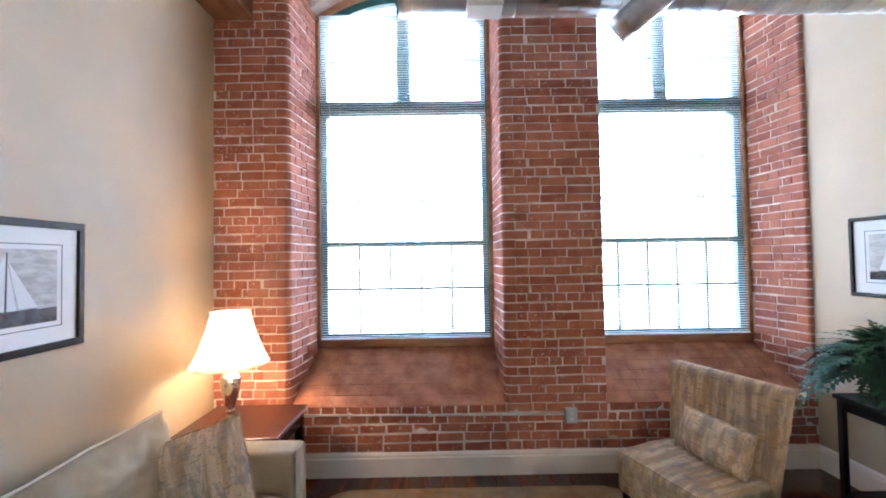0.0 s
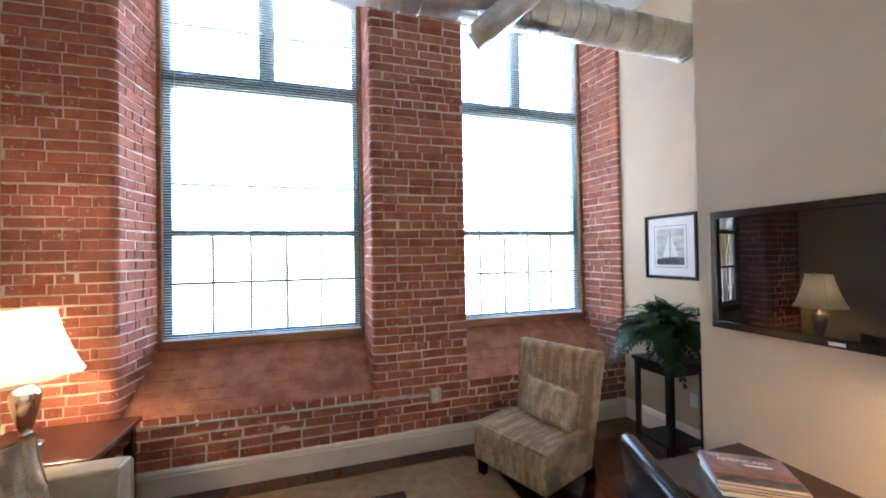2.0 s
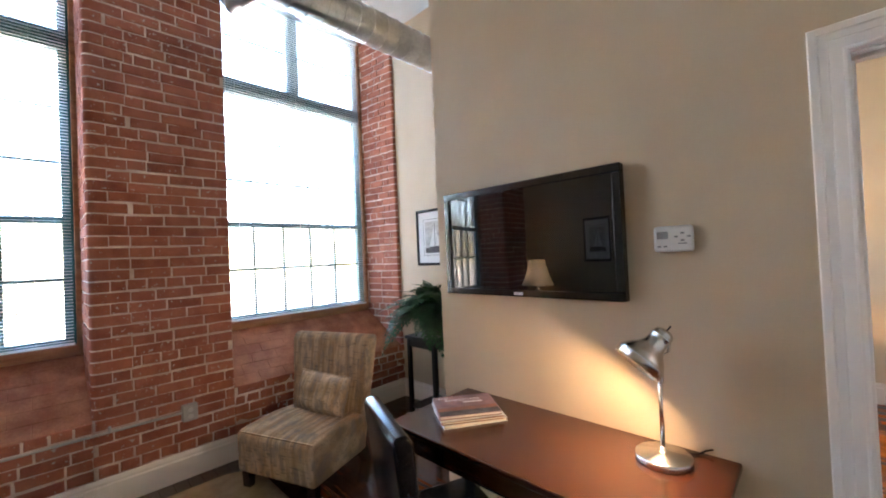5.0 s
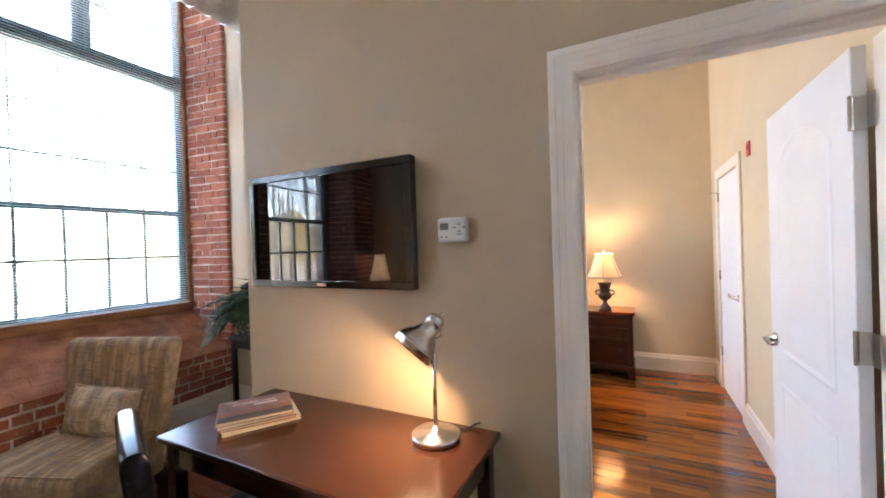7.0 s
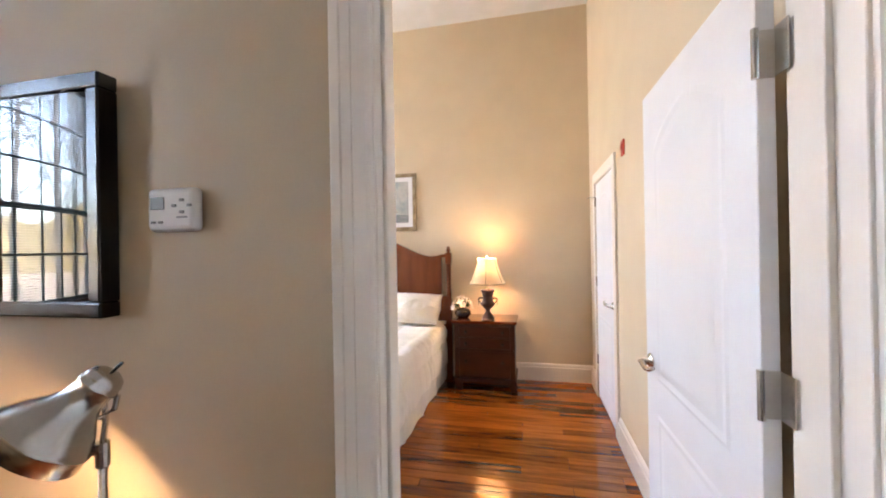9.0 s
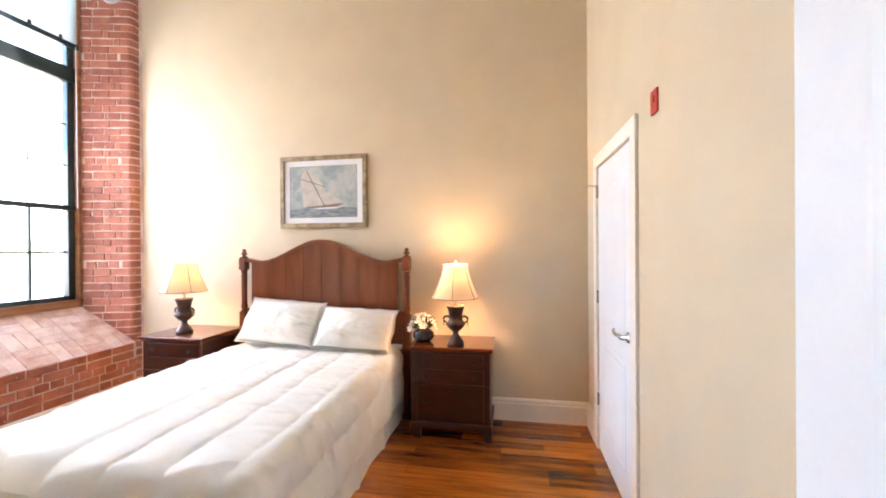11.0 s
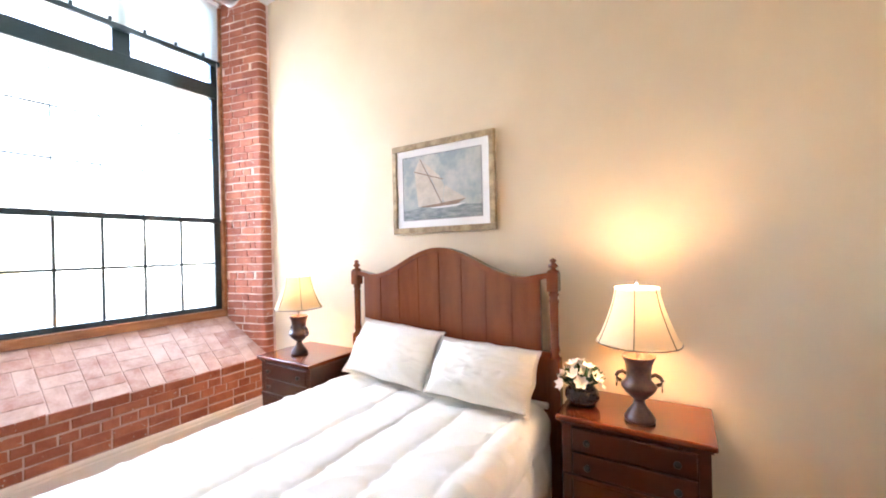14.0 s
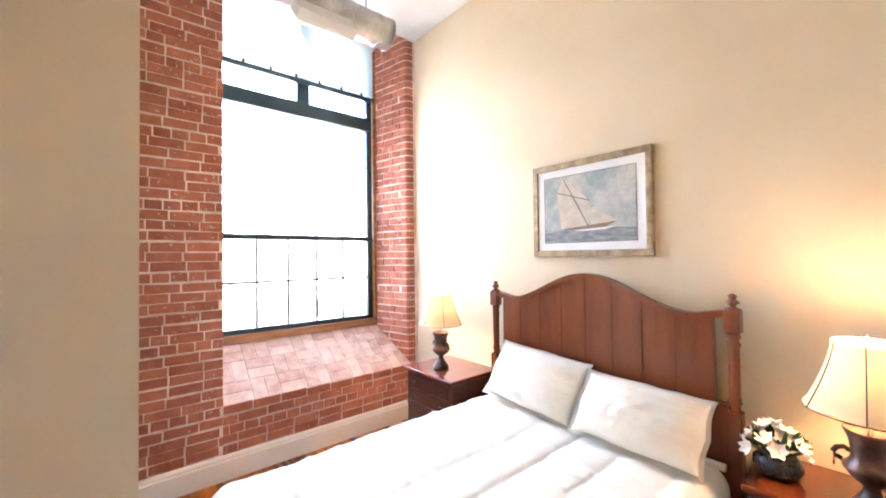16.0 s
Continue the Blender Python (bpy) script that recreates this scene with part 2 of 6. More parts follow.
PIERS = [
    ("wall_north_pier_1", [(0.0, YW), *rounded((0.0, YW), (0.615, YW), (0.68, 3.29), 0.055), (0.68, 3.32), (0.68, 3.55), (0.0, 3.55)]),
    ("wall_north_pier_2", [*rounded((2.36, 3.29), (2.37, YW), (3.195, YW), 0.045), (3.195, YW), (3.20, 3.32), (3.20, 3.55), (2.36, 3.55), (2.36, 3.32)]),
    ("wall_north_pier_3", [*rounded((4.835, 3.29), (4.90, YW), (5.60, YW), 0.028), (5.60, YW), (5.60, 3.55), (4.83, 3.55), (4.83, 3.32)]),
    ("wall_north_pier_4", [*rounded((7.255, 3.29), (7.36, YW + 0.03), (7.6, YW + 0.03), 0.05), (7.6, YW + 0.03), (7.6, 3.55), (7.25, 3.55), (7.25, 3.32)]),
]
piers = {}
for name, pts in PIERS:
    piers[name] = setting(name, prism(bmesh.new(), pts, 0, ZC + 0.45), MORTAR, "old red brick pier beside the tall windows", "brick wall")
aprons = []
for k, (wname, x0, x1) in enumerate(WINDOWS):
    a0, a1 = (0.615, 2.37) if k == 0 else (3.195, 4.90) if k == 1 else (5.60, 7.36)
    bm = prism(bmesh.new(), [(YW, 0), (3.55, 0), (3.55, 0.93), (3.32, 0.93), (YW, 0.552)], a0, a1, "x")
    aprons.append(setting("wall_north_apron_%d" % (k + 1), bm, PLASTER if k < 2 else MORTAR, "sloping red masonry sill below the window", "window sill"))
    setting("wall_north_lintel_%d" % (k + 1), mkbox(a0, 3.45, 4.42, a1, 3.55, ZC + 0.45), MORTAR, "brick wall above the arched window", "wall")
setting("wall_north_top", mkbox(-0.15, YW + 0.02, ZC + 0.45, XR + 0.15, 3.6, ZC + 0.6), CEIL, "plastered recess over the windows", "ceiling")

# ---- outdoors ----
GROUND = setting("ground", mkbox(-300, 3.62, -1.4, 300, 600, -1.0), SOIL, "pale ground strewn with fallen leaves", "ground")

# ---- more materials ----
DARKW = mat("espresso_wood", (0.012, 0.005, 0.003), (0.03, 0.012, 0.007), 0.22, 3, 0.05, 40, coat=0.3, stretch=(6, 1, 6))
DESKW = mat("cherry_desk_wood", (0.048, 0.0125, 0.0045), (0.068, 0.019, 0.007), 0.24, 2, 0.0, 40, coat=0.15, stretch=(6, 1, 6))
CHERRY_TOP = mat("polished_cherry_top", (0.11, 0.023, 0.007), (0.16, 0.036, 0.010), 0.16, 1.5, 0.0, 40, coat=0.4, stretch=(5, 1, 5))
HINGE = mat("satin_steel", (0.62, 0.6, 0.56), (0.7, 0.68, 0.64), 0.42, 9, 0.02, 200, metal=0.55)
CHERRY = mat("red_cherry_wood", (0.046, 0.0095, 0.0036), (0.066, 0.0135, 0.005), 0.28, 3, 0.015, 40, coat=0.2, stretch=(5, 1, 5))
BEDW = mat("warm_headboard_wood", (0.15, 0.036, 0.011), (0.215, 0.055, 0.017), 0.26, 2, 0.02, 40, coat=0.25, stretch=(5, 5, 0.8))
WELT = mat("pale_welt", (0.5, 0.42, 0.31), (0.58, 0.49, 0.37), 0.9, 6, 0.2, 160)
SOFAF = mat("tan_microfibre", (0.36, 0.285, 0.19), (0.43, 0.345, 0.235), 0.95, 6, 0.25, 160)
LEATHER = mat("black_leather", (0.006, 0.006, 0.007), (0.012, 0.012, 0.014), 0.22, 9, 0.06, 120)
LEATHER.node_tree.nodes["Principled BSDF"].inputs["Specular IOR Level"].default_value = 0.25
BLACKP = mat("black_gloss_plastic", (0.006, 0.006, 0.007), (0.01, 0.01, 0.011), 0.18, 5, 0.0)
SCREEN = mat("television_screen", (0.004, 0.004, 0.005), (0.005, 0.005, 0.006), 0.02, 5, 0.0)
WHITEP = mat("white_plastic", (0.7, 0.69, 0.66), (0.74, 0.73, 0.7), 0.4, 5, 0.0)
GREYP = mat("grey_plastic", (0.2, 0.21, 0.2), (0.25, 0.26, 0.25), 0.4, 5, 0.0)
NICKEL = mat("brushed_nickel", (0.5, 0.48, 0.45), (0.62, 0.6, 0.56), 0.25, 9, 0.02, 200, metal=1.0)
CHROME = mat("bright_silver", (0.6, 0.58, 0.56), (0.7, 0.69, 0.67), 0.14, 6, 0.0, metal=1.0)
BRONZE = mat("aged_bronze_resin", (0.025, 0.012, 0.009), (0.08, 0.037, 0.026), 0.33, 14, 0.3, 90)
KNOBM = mat("pewter_knob", (0.035, 0.035, 0.035), (0.07, 0.07, 0.07), 0.35, 9, 0.0, metal=1.0)
RED = mat("red_enamel", (0.5, 0.04, 0.025), (0.56, 0.06, 0.035), 0.4, 5, 0.0)
LINEN = mat("ivory_quilt", (0.82, 0.79, 0.73), (0.86, 0.83, 0.775), 0.8, 5, 0.35, 60)
PILLOWC = mat("cream_pillowcase", (0.86, 0.81, 0.72), (0.9, 0.855, 0.77), 0.75, 6, 0.35, 40)
SKIRTF = mat("ivory_valance", (0.72, 0.69, 0.63), (0.8, 0.77, 0.71), 0.9, 5, 0.3, 80)
RUGF = mat("sisal_rug", (0.27, 0.18, 0.1), (0.36, 0.25, 0.15), 0.98, 12, 0.8, 260)
FERN = mat("fern_leaf", (0.008, 0.036, 0.010), (0.022, 0.085, 0.022), 0.7, 9, 0.1, 60, rnd=0.4)
POT = mat("black_pot", (0.01, 0.01, 0.01), (0.02, 0.02, 0.02), 0.35, 6, 0.0)
TIMBER = mat("old_timber", (0.14, 0.06, 0.025), (0.26, 0.12, 0.055), 0.7, 3, 0.5, 40, stretch=(5, 1, 5))
BLACKFR = mat("black_picture_frame", (0.010, 0.008, 0.008), (0.02, 0.016, 0.015), 0.45, 8, 0.05, 60)
BLACKFR.node_tree.nodes["Principled BSDF"].inputs["Specular IOR Level"].default_value = 0.2
GILT = mat("champagne_frame", (0.26, 0.19, 0.11), (0.44, 0.34, 0.21), 0.4, 20, 0.4, 90, metal=0.5)
MATB = mat("white_mount", (0.76, 0.75, 0.74), (0.8, 0.79, 0.78), 0.9, 5, 0.0)
INKG = mat("grey_print", (0.42, 0.40, 0.38), (0.66, 0.64, 0.61), 0.8, 9, 0.0, 30, stretch=(1, 1, 3))
SPAR = mat("painted_spar", (0.2, 0.13, 0.09), (0.3, 0.21, 0.15), 0.8, 20, 0.0)
INKD = mat("dark_ink", (0.06, 0.055, 0.055), (0.13, 0.12, 0.12), 0.8, 20, 0.0)
SAIL = mat("painted_sail", (0.5, 0.44, 0.36), (0.62, 0.55, 0.46), 0.8, 14, 0.0)
SKYP = mat("painted_sky", (0.3, 0.34, 0.35), (0.52, 0.51, 0.46), 0.8, 5, 0.0, 20)
SEAP = mat("painted_sea", (0.16, 0.19, 0.2), (0.34, 0.36, 0.35), 0.8, 12, 0.0, 40, stretch=(1, 1, 4))
PAGE = mat("paper_pages", (0.6, 0.55, 0.44), (0.72, 0.67, 0.56), 0.9, 3, 0.3, 400, stretch=(0.2, 0.2, 4))
COVER = mat("book_cover_dusk", (0.11, 0.06, 0.065), (0.3, 0.17, 0.16), 0.3, 8, 0.0, 30)
COVERO = mat("book_cover_orange", (0.3, 0.09, 0.03), (0.16, 0.06, 0.03), 0.3, 14, 0.0, 30)
COVERB = mat("book_cover_pale", (0.5, 0.52, 0.5), (0.6, 0.6, 0.55), 0.3, 8, 0.0, 30)
PETAL = mat("white_petal", (0.72, 0.66, 0.58), (0.8, 0.74, 0.68), 0.6, 20, 0.1)
STEEL = mat("conduit_steel", (0.52, 0.5, 0.48), (0.64, 0.62, 0.59), 0.4, 8, 0.05, 60, metal=0.4)
BLACKW = mat("black_painted_wood", (0.004, 0.0035, 0.003), (0.008, 0.006, 0.005), 0.4, 4, 0.03, 60)
BOWLM = mat("black_glazed_bowl", (0.01, 0.01, 0.014), (0.03, 0.03, 0.035), 0.15, 60, 0.9, 90)


def cloth_stripe(name, a, b, c):
    """Woven bands along the cloth: tan and straw stripes, blue-grey patches and fine dark crosswise threads."""
    m = mat(name, a, b, 0.95, 1.0, 0.25, 5.0, stretch=(30, 3.0, 3.0), spread=0.1, local=True)
    nt, lk = m.node_tree, m.node_tree.links
    bs = nt.nodes["Principled BSDF"]
    co = nt.nodes.new("ShaderNodeTexCoord").outputs["Object"]
    for scale, lo, hi, top, col in (((24, 9, 9), 0.50, 0.62, 0.6, c), ((13, 130, 130), 0.57, 0.68, 0.6, [0.45 * v for v in c])):
        src = bs.inputs["Base Color"].links[0].from_socket
        mp = nt.nodes.new("ShaderNodeMapping")
        mp.inputs["Scale"].default_value = scale
        mp.inputs["Location"].default_value = (3.1, 1.7, 5.2)
        lk.new(co, mp.inputs[0])
        n = nt.nodes.new("ShaderNodeTexNoise")
        n.inputs["Scale"].default_value, n.inputs["Detail"].default_value = 1.0, 2
        lk.new(mp.outputs[0], n.inputs["Vector"])
        mr = nt.nodes.new("ShaderNodeMapRange")
        mr.inputs["From Min"].default_value, mr.inputs["From Max"].default_value, mr.inputs["To Max"].default_value = lo, hi, top
        lk.new(n.outputs[0], mr.inputs[0])
        mx = nt.nodes.new("ShaderNodeMix")
        mx.data_type = "RGBA"
        mx.inputs[7].default_value = (*col, 1)
        lk.new(src, mx.inputs[6])
        lk.new(mr.outputs[0], mx.inputs[0])
        lk.new(mx.outputs[2], bs.inputs["Base Color"])
    return m


STRIPE = cloth_stripe("woven_stripe", (0.38, 0.25, 0.14), (0.58, 0.42, 0.265), (0.25, 0.21, 0.175))
STRIPE2 = cloth_stripe("pillow_stripe", (0.48, 0.34, 0.21), (0.68, 0.54, 0.38), (0.27, 0.245, 0.225))


def shade_mat(name, col, tr):
    """Thin cloth that lets lamplight through."""
    m = bpy.data.materials.new(name)
    m.use_nodes = True
    nt, lk = m.node_tree, m.node_tree.links
    out = nt.nodes["Material Output"]
    d, t, mx = nt.nodes.new("ShaderNodeBsdfDiffuse"), nt.nodes.new("ShaderNodeBsdfTranslucent"), nt.nodes.new("ShaderNodeMixShader")
    n = nt.nodes.new("ShaderNodeTexNoise")
    n.inputs["Scale"].default_value = 30
    cm = nt.nodes.new("ShaderNodeMix")
    cm.data_type = "RGBA"
    cm.inputs[6].default_value, cm.inputs[7].default_value = (*col, 1), (*[c * 0.93 for c in col], 1)
    lk.new(n.outputs[0], cm.inputs[0])
    lk.new(cm.outputs[2], d.inputs[0])
    lk.new(cm.outputs[2], t.inputs[0])
    mx.inputs[0].default_value = tr
    lk.new(d.outputs[0], mx.inputs[1])
    lk.new(t.outputs[0], mx.inputs[2])
    lk.new(mx.outputs[0], out.inputs[0])
    return m


PIPING = mat("shade_piping", (0.5, 0.43, 0.35), (0.58, 0.5, 0.41), 0.9, 9, 0.1, 200)
SHADEW = shade_mat("cream_lampshade", (0.86, 0.80, 0.70), 0.4)
SHADEA = shade_mat("amber_lampshade", (0.84, 0.64, 0.40), 0.043)
SLAT = shade_mat("blind_slat", (0.88, 0.92, 0.92), 0.5)
BLINDF = shade_mat("pleated_blind_cloth", (0.74, 0.79, 0.76), 0.35)
BULB = bpy.data.materials.new("warm_bulb")
BULB.use_nodes = True
BULB.node_tree.nodes["Principled BSDF"].inputs["Emission Color"].default_value = (1.0, 0.72, 0.42, 1)
BULB.node_tree.nodes["Principled BSDF"].inputs["Emission Strength"].default_value = 2.0

# ---- lamps' light ----
WARM = (1.0, 0.65, 0.34)


def lamp_light(x, y, z, watts, r=0.035):
    ld = bpy.data.lights.new("bulb_light", "POINT")
    ld.energy, ld.color, ld.shadow_soft_size = watts, WARM, r
    new("bulb_light", ld).location = (x, y, z)


lamp_light(0.36, 2.38, 1.19, LAMP_LIVING)
lamp_light(7.13, -0.492, 1.285, LAMP_BED)
lamp_light(7.11, 1.985, 1.285, LAMP_BED)
lamp_light(3.606, -0.095, 1.134, LAMP_DESK, 0.02)

# ---- windows ----


def bar(parent, name, x0, z0, x1, z1, y0, y1, material, label=""):
    return part(name, mkbox(x0, y0, z0, x1, y1, z1, bev=0.004, seg=1), material, parent, label)


def arc_band(xc, w, spring, rise, r_out, r_in, y0, y1, n=14):
    """A segmental arch of even depth: outer and inner offsets from the spring line."""
    bm = bmesh.new()
    rad = (w * w / 4 + rise * rise) / (2 * rise)
    zc = spring + rise - rad
    a = math.asin(w / 2 / rad)
    pts = []
    for i in range(n + 1):
        t = -a + 2 * a * i / n
        pts.append((xc + (rad + r_out) * math.sin(t), zc + (rad + r_out) * math.cos(t)))
    for i in range(n, -1, -1):
        t = -a + 2 * a * i / n
        pts.append((xc + (rad + r_in) * math.sin(t), zc + (rad + r_in) * math.cos(t)))
    for i in range(n):
        q = [pts[i], pts[i + 1], pts[2 * n - i], pts[2 * n + 1 - i]]
        prism(bm, q, y0, y1, "y")
    bmesh.ops.remove_doubles(bm, verts=bm.verts, dist=0.0005)
    return bm


SPRING, RISE = 4.06, 0.27


def window(name, x0, x1, fm, blinds):
    w = tagged(new(name), "tall arched mill window with many small panes", "window", kind="structure")
    g0, g1 = x0 + 0.035, x1 - 0.035
    for a, b in ((x0, g0), (g1, x1)):
        bar(w, "window_trim", a, 0.93, b, SPRING + 0.02, YG - 0.06, YG + 0.1, PINE, "orange stained wood trim")
    part("window_sill", mkbox(x0, YG - 0.06, 0.925, x1, YG + 0.1, 1.0, bev=0.006), PINE, w, "orange stained wood sill")
    y0, y1 = YG - 0.02, YG + 0.05
    for a, b in ((g0, g0 + 0.06), (g1 - 0.06, g1)):
        bar(w, "stile", a, 1.0, b, SPRING, y0, y1, fm)
    bar(w, "bottom_rail", g0, 1.0, g1, 1.045, y0, y1, fm)
    bar(w, "meeting_rail", g0, 1.875, g1, 1.925, y0 - 0.015, y1, fm)
    bar(w, "transom_rail", g0, 3.136, g1, 3.281, y0 - 0.02, y1, fm)
    xc = (x0 + x1) / 2
    bar(w, "mullion", xc - 0.065, 3.281, xc + 0.065, SPRING + RISE - 0.05, y0 - 0.01, y1, fm)
    part("arch_frame", arc_band(xc, g1 - g0, SPRING, RISE, 0.0, -0.07, y0, y1), fm, w, "curved dark green arch frame")
    part("arch_trim", arc_band(xc, g1 - g0, SPRING, RISE, 0.05, 0.0, YG - 0.06, YG + 0.1), PINE, w, "curved orange wood trim")
    s0, s1 = g0 + 0.06, g1 - 0.06
    nb = 5
    step = (s1 - s0) / nb
    for k in range(1, nb):
        bar(w, "muntin", s0 + k * step - 0.01, 1.045, s0 + k * step + 0.01, 1.875, y0 + 0.015, y1 - 0.015, fm)
        bar(w, "muntin", s0 + k * step - 0.005, 1.925, s0 + k * step + 0.005, 3.136, y0 + 0.03, y1 - 0.015, fm)
    for z in (1.47, 2.32, 2.72):
        bar(w, "muntin", s0, z - (0.012 if z < 2 else 0.007), s1, z + (0.012 if z < 2 else 0.007), y0 + 0.016, y1 - 0.016, fm)
    for a, b in ((s0, xc - 0.065), (xc + 0.065, s1)):
        bar(w, "muntin", a, 3.69, b, 3.704, y0 + 0.016, y1 - 0.016, fm)
    for z0, z1 in ((1.045, 1.875), (1.925, 3.136), (3.281, SPRING + RISE)):
        pane = part("pane", mkbox(s0 - 0.01, YG + 0.012, z0 - 0.005, s1 + 0.01, YG + 0.017, z1), GLASS, w, "clear glass")
        pane.visible_shadow = False
    return w


for k, (wname, x0, x1) in enumerate(WINDOWS):
    window(wname, x0, x1, GREEN if k < 2 else BLACKF, k < 2)
    a0, a1 = (0.615, 2.37) if k == 0 else (3.195, 4.90) if k == 1 else (5.60, 7.36)
    xc = (x0 + x1) / 2
    arch = arc_band(xc, x1 - x0 + 0.06, SPRING + 0.02, RISE + 0.02, 0.28, 0.02, 3.18, 3.44)
    setting("window_arch_%d" % (k + 1), arch, MORTAR, "shallow brick arch over the window", "arch")


def venetian(x0, x1):
    b = thing("venetian_blind", "lowered pale venetian blind with open slats", "blind", group="window blinds")
    ya = YG - 0.062
    part("headrail", mkbox(x0, ya - 0.03, 4.055, x1, ya + 0.02, 4.095, bev=0.004, seg=1), SLAT, b)
    part("bottom_rail", mkbox(x0, ya - 0.018, 1.004, x1, ya + 0.01, 1.02, bev=0.003, seg=1), SLAT, b)
    bm = bmesh.new()
    prof = [(-0.014, 0.0), (-0.007, 0.002), (0.0, 0.0028), (0.007, 0.002), (0.014, 0.0)]
    rows = [[bm.verts.new((x, y, z + 0.0008 * y / 0.014)) for y, z in prof] for x in (x0 + 0.005, x1 - 0.005)]
    for i in range(4):
        bm.faces.new((rows[0][i], rows[1][i], rows[1][i + 1], rows[0][i + 1]))
    me = bpy.data.meshes.new("slat")
    bm.to_mesh(me)
    bm.free()
    me.materials.append(SLAT)
    z = 1.034
    while z < 4.05:
        s = new("slat", me)
        s.parent, s.location = b, (0, ya - 0.004, z)
        z += 0.0225
    for f in (0.12, 0.5, 0.88):
        x = x0 + (x1 - x0) * f
        part("ladder_cord", mkbox(x - 0.0012, ya - 0.0195, 1.01, x + 0.0012, ya - 0.0175, 4.06), SLAT, b)
    part("tilt_wand", tube(bmesh.new(), [(x0 + 0.1, ya - 0.03, 4.05), (x0 + 0.1, ya - 0.032, 2.6)], 0.004, 6), WHITEP, b)


venetian(0.725, 2.315)
venetian(3.245, 4.785)

# bedroom blind, drawn up
b = thing("pleated_blind", "half-raised translucent pleated blind with dark bottom rail", "blind")
bm = bmesh.new()
zz, yy = [3.50 + i * 0.0125 for i in range(46)], YG - 0.075
ra = [bm.verts.new((5.66, yy + (0.012 if i % 2 else -0.012), z)) for i, z in enumerate(zz)]
rb = [bm.verts.new((7.20, yy + (0.012 if i % 2 else -0.012), z)) for i, z in enumerate(zz)]
for i in range(45):
    bm.faces.new((ra[i], rb[i], rb[i + 1], ra[i + 1]))
part("pleated_cloth", bm, BLINDF, b)
part("bottom_rail", mkbox(5.65, yy - 0.022, 3.455, 7.21, yy + 0.022, 3.50, bev=0.005), BLACKF, b, "dark bottom rail")
part("headrail", mkbox(5.65, yy - 0.025, 4.055, 7.21, yy + 0.025, 4.10, bev=0.005), SLAT, b)
for f in range(6):
    x = 5.85 + f * 0.24
    part("clip", mkbox(x - 0.012, yy - 0.028, 3.49, x + 0.012, yy - 0.012, 3.53, bev=0.003, seg=1), BLACKF, b)
part("pull_cord", tube(bmesh.new(), [(7.17, yy - 0.03, 3.47), (7.172, yy - 0.032, 1.9)], 0.004, 6), SLAT, b)

# ---- trim: baseboards and door casings ----


def baseboard(name, x0, y0, x1, y1, nx, ny, h=0.19):
    """A moulded skirting board from one point to another, its face towards (nx, ny)."""
    bm = bmesh.new()
    prof = [(0.0, 0.0), (0.02, 0.0), (0.02, h - 0.045), (0.014, h - 0.035), (0.014, h - 0.02), (0.007, h - 0.006), (0.0, h)]
    a = [bm.verts.new((x0 + nx * d, y0 + ny * d, z)) for d, z in prof]
    c = [bm.verts.new((x1 + nx * d, y1 + ny * d, z)) for d, z in prof]
    n = len(prof)
    for i in range(n):
        bm.faces.new((a[i], a[(i + 1) % n], c[(i + 1) % n], c[i]))
    bm.faces.new(a)
    bm.faces.new(list(reversed(c)))
    bmesh.ops.recalc_face_normals(bm, faces=bm.faces)
    return setting(name, bm, TRIM, "white painted moulded baseboard", "baseboard")


baseboard("baseboard_north", 0.022, YW - 0.001, XN - 0.022, YW - 0.001, 0, -1)
baseboard("baseboard_north_bedroom", XB + 0.022, YW - 0.001, XR - 0.022, YW - 0.001, 0, -1)
baseboard("baseboard_west", XL, YS, XL, YW, 1, 0)
baseboard("baseboard_nook", XN, YN, XN, YW, -1, 0)
baseboard("baseboard_television_wall", XTV, D0 + 0.125, XTV, YN, -1, 0)
baseboard("baseboard_east", XR, YR, XR, YW, -1, 0)
baseboard("baseboard_closet_a", DX1 + 0.1, YR, XR - 0.022, YR, 0, 1)
baseboard("baseboard_closet_b", XTV + TW, YR, DX0 - 0.1, YR, 0, 1)
baseboard("baseboard_bedroom_return", XTV + TW + 0.02, YNB, XB, YNB, 0, -1)


CASE = ((0, 0), (0, 0.014), (0.05, 0.017), (0.12, 0.017), (0.15, 0.0155), (0.44, 0.016), (0.47, 0.0145), (0.5, 0.0165), (0.72, 0.018), (0.76, 0.021), (0.96, 0.022), (1.0, 0.019), (1.0, 0))


def casing_x(bm, x, sgn, a, b):
    """A mitred moulded board on a wall of constant x, from inner and outer corner a to inner and outer corner b, each (y, z, y, z)."""
    rows = [[bm.verts.new((x + sgn * t, c[0] + (c[2] - c[0]) * f, c[1] + (c[3] - c[1]) * f)) for f, t in CASE] for c in (a, b)]
    n = len(CASE)
    fs = [bm.faces.new((rows[0][i], rows[0][(i + 1) % n], rows[1][(i + 1) % n], rows[1][i])) for i in range(n)]
    fs += [bm.faces.new(rows[0]), bm.faces.new(list(reversed(rows[1])))]
    bmesh.ops.recalc_face_normals(bm, faces=fs)
    return bm


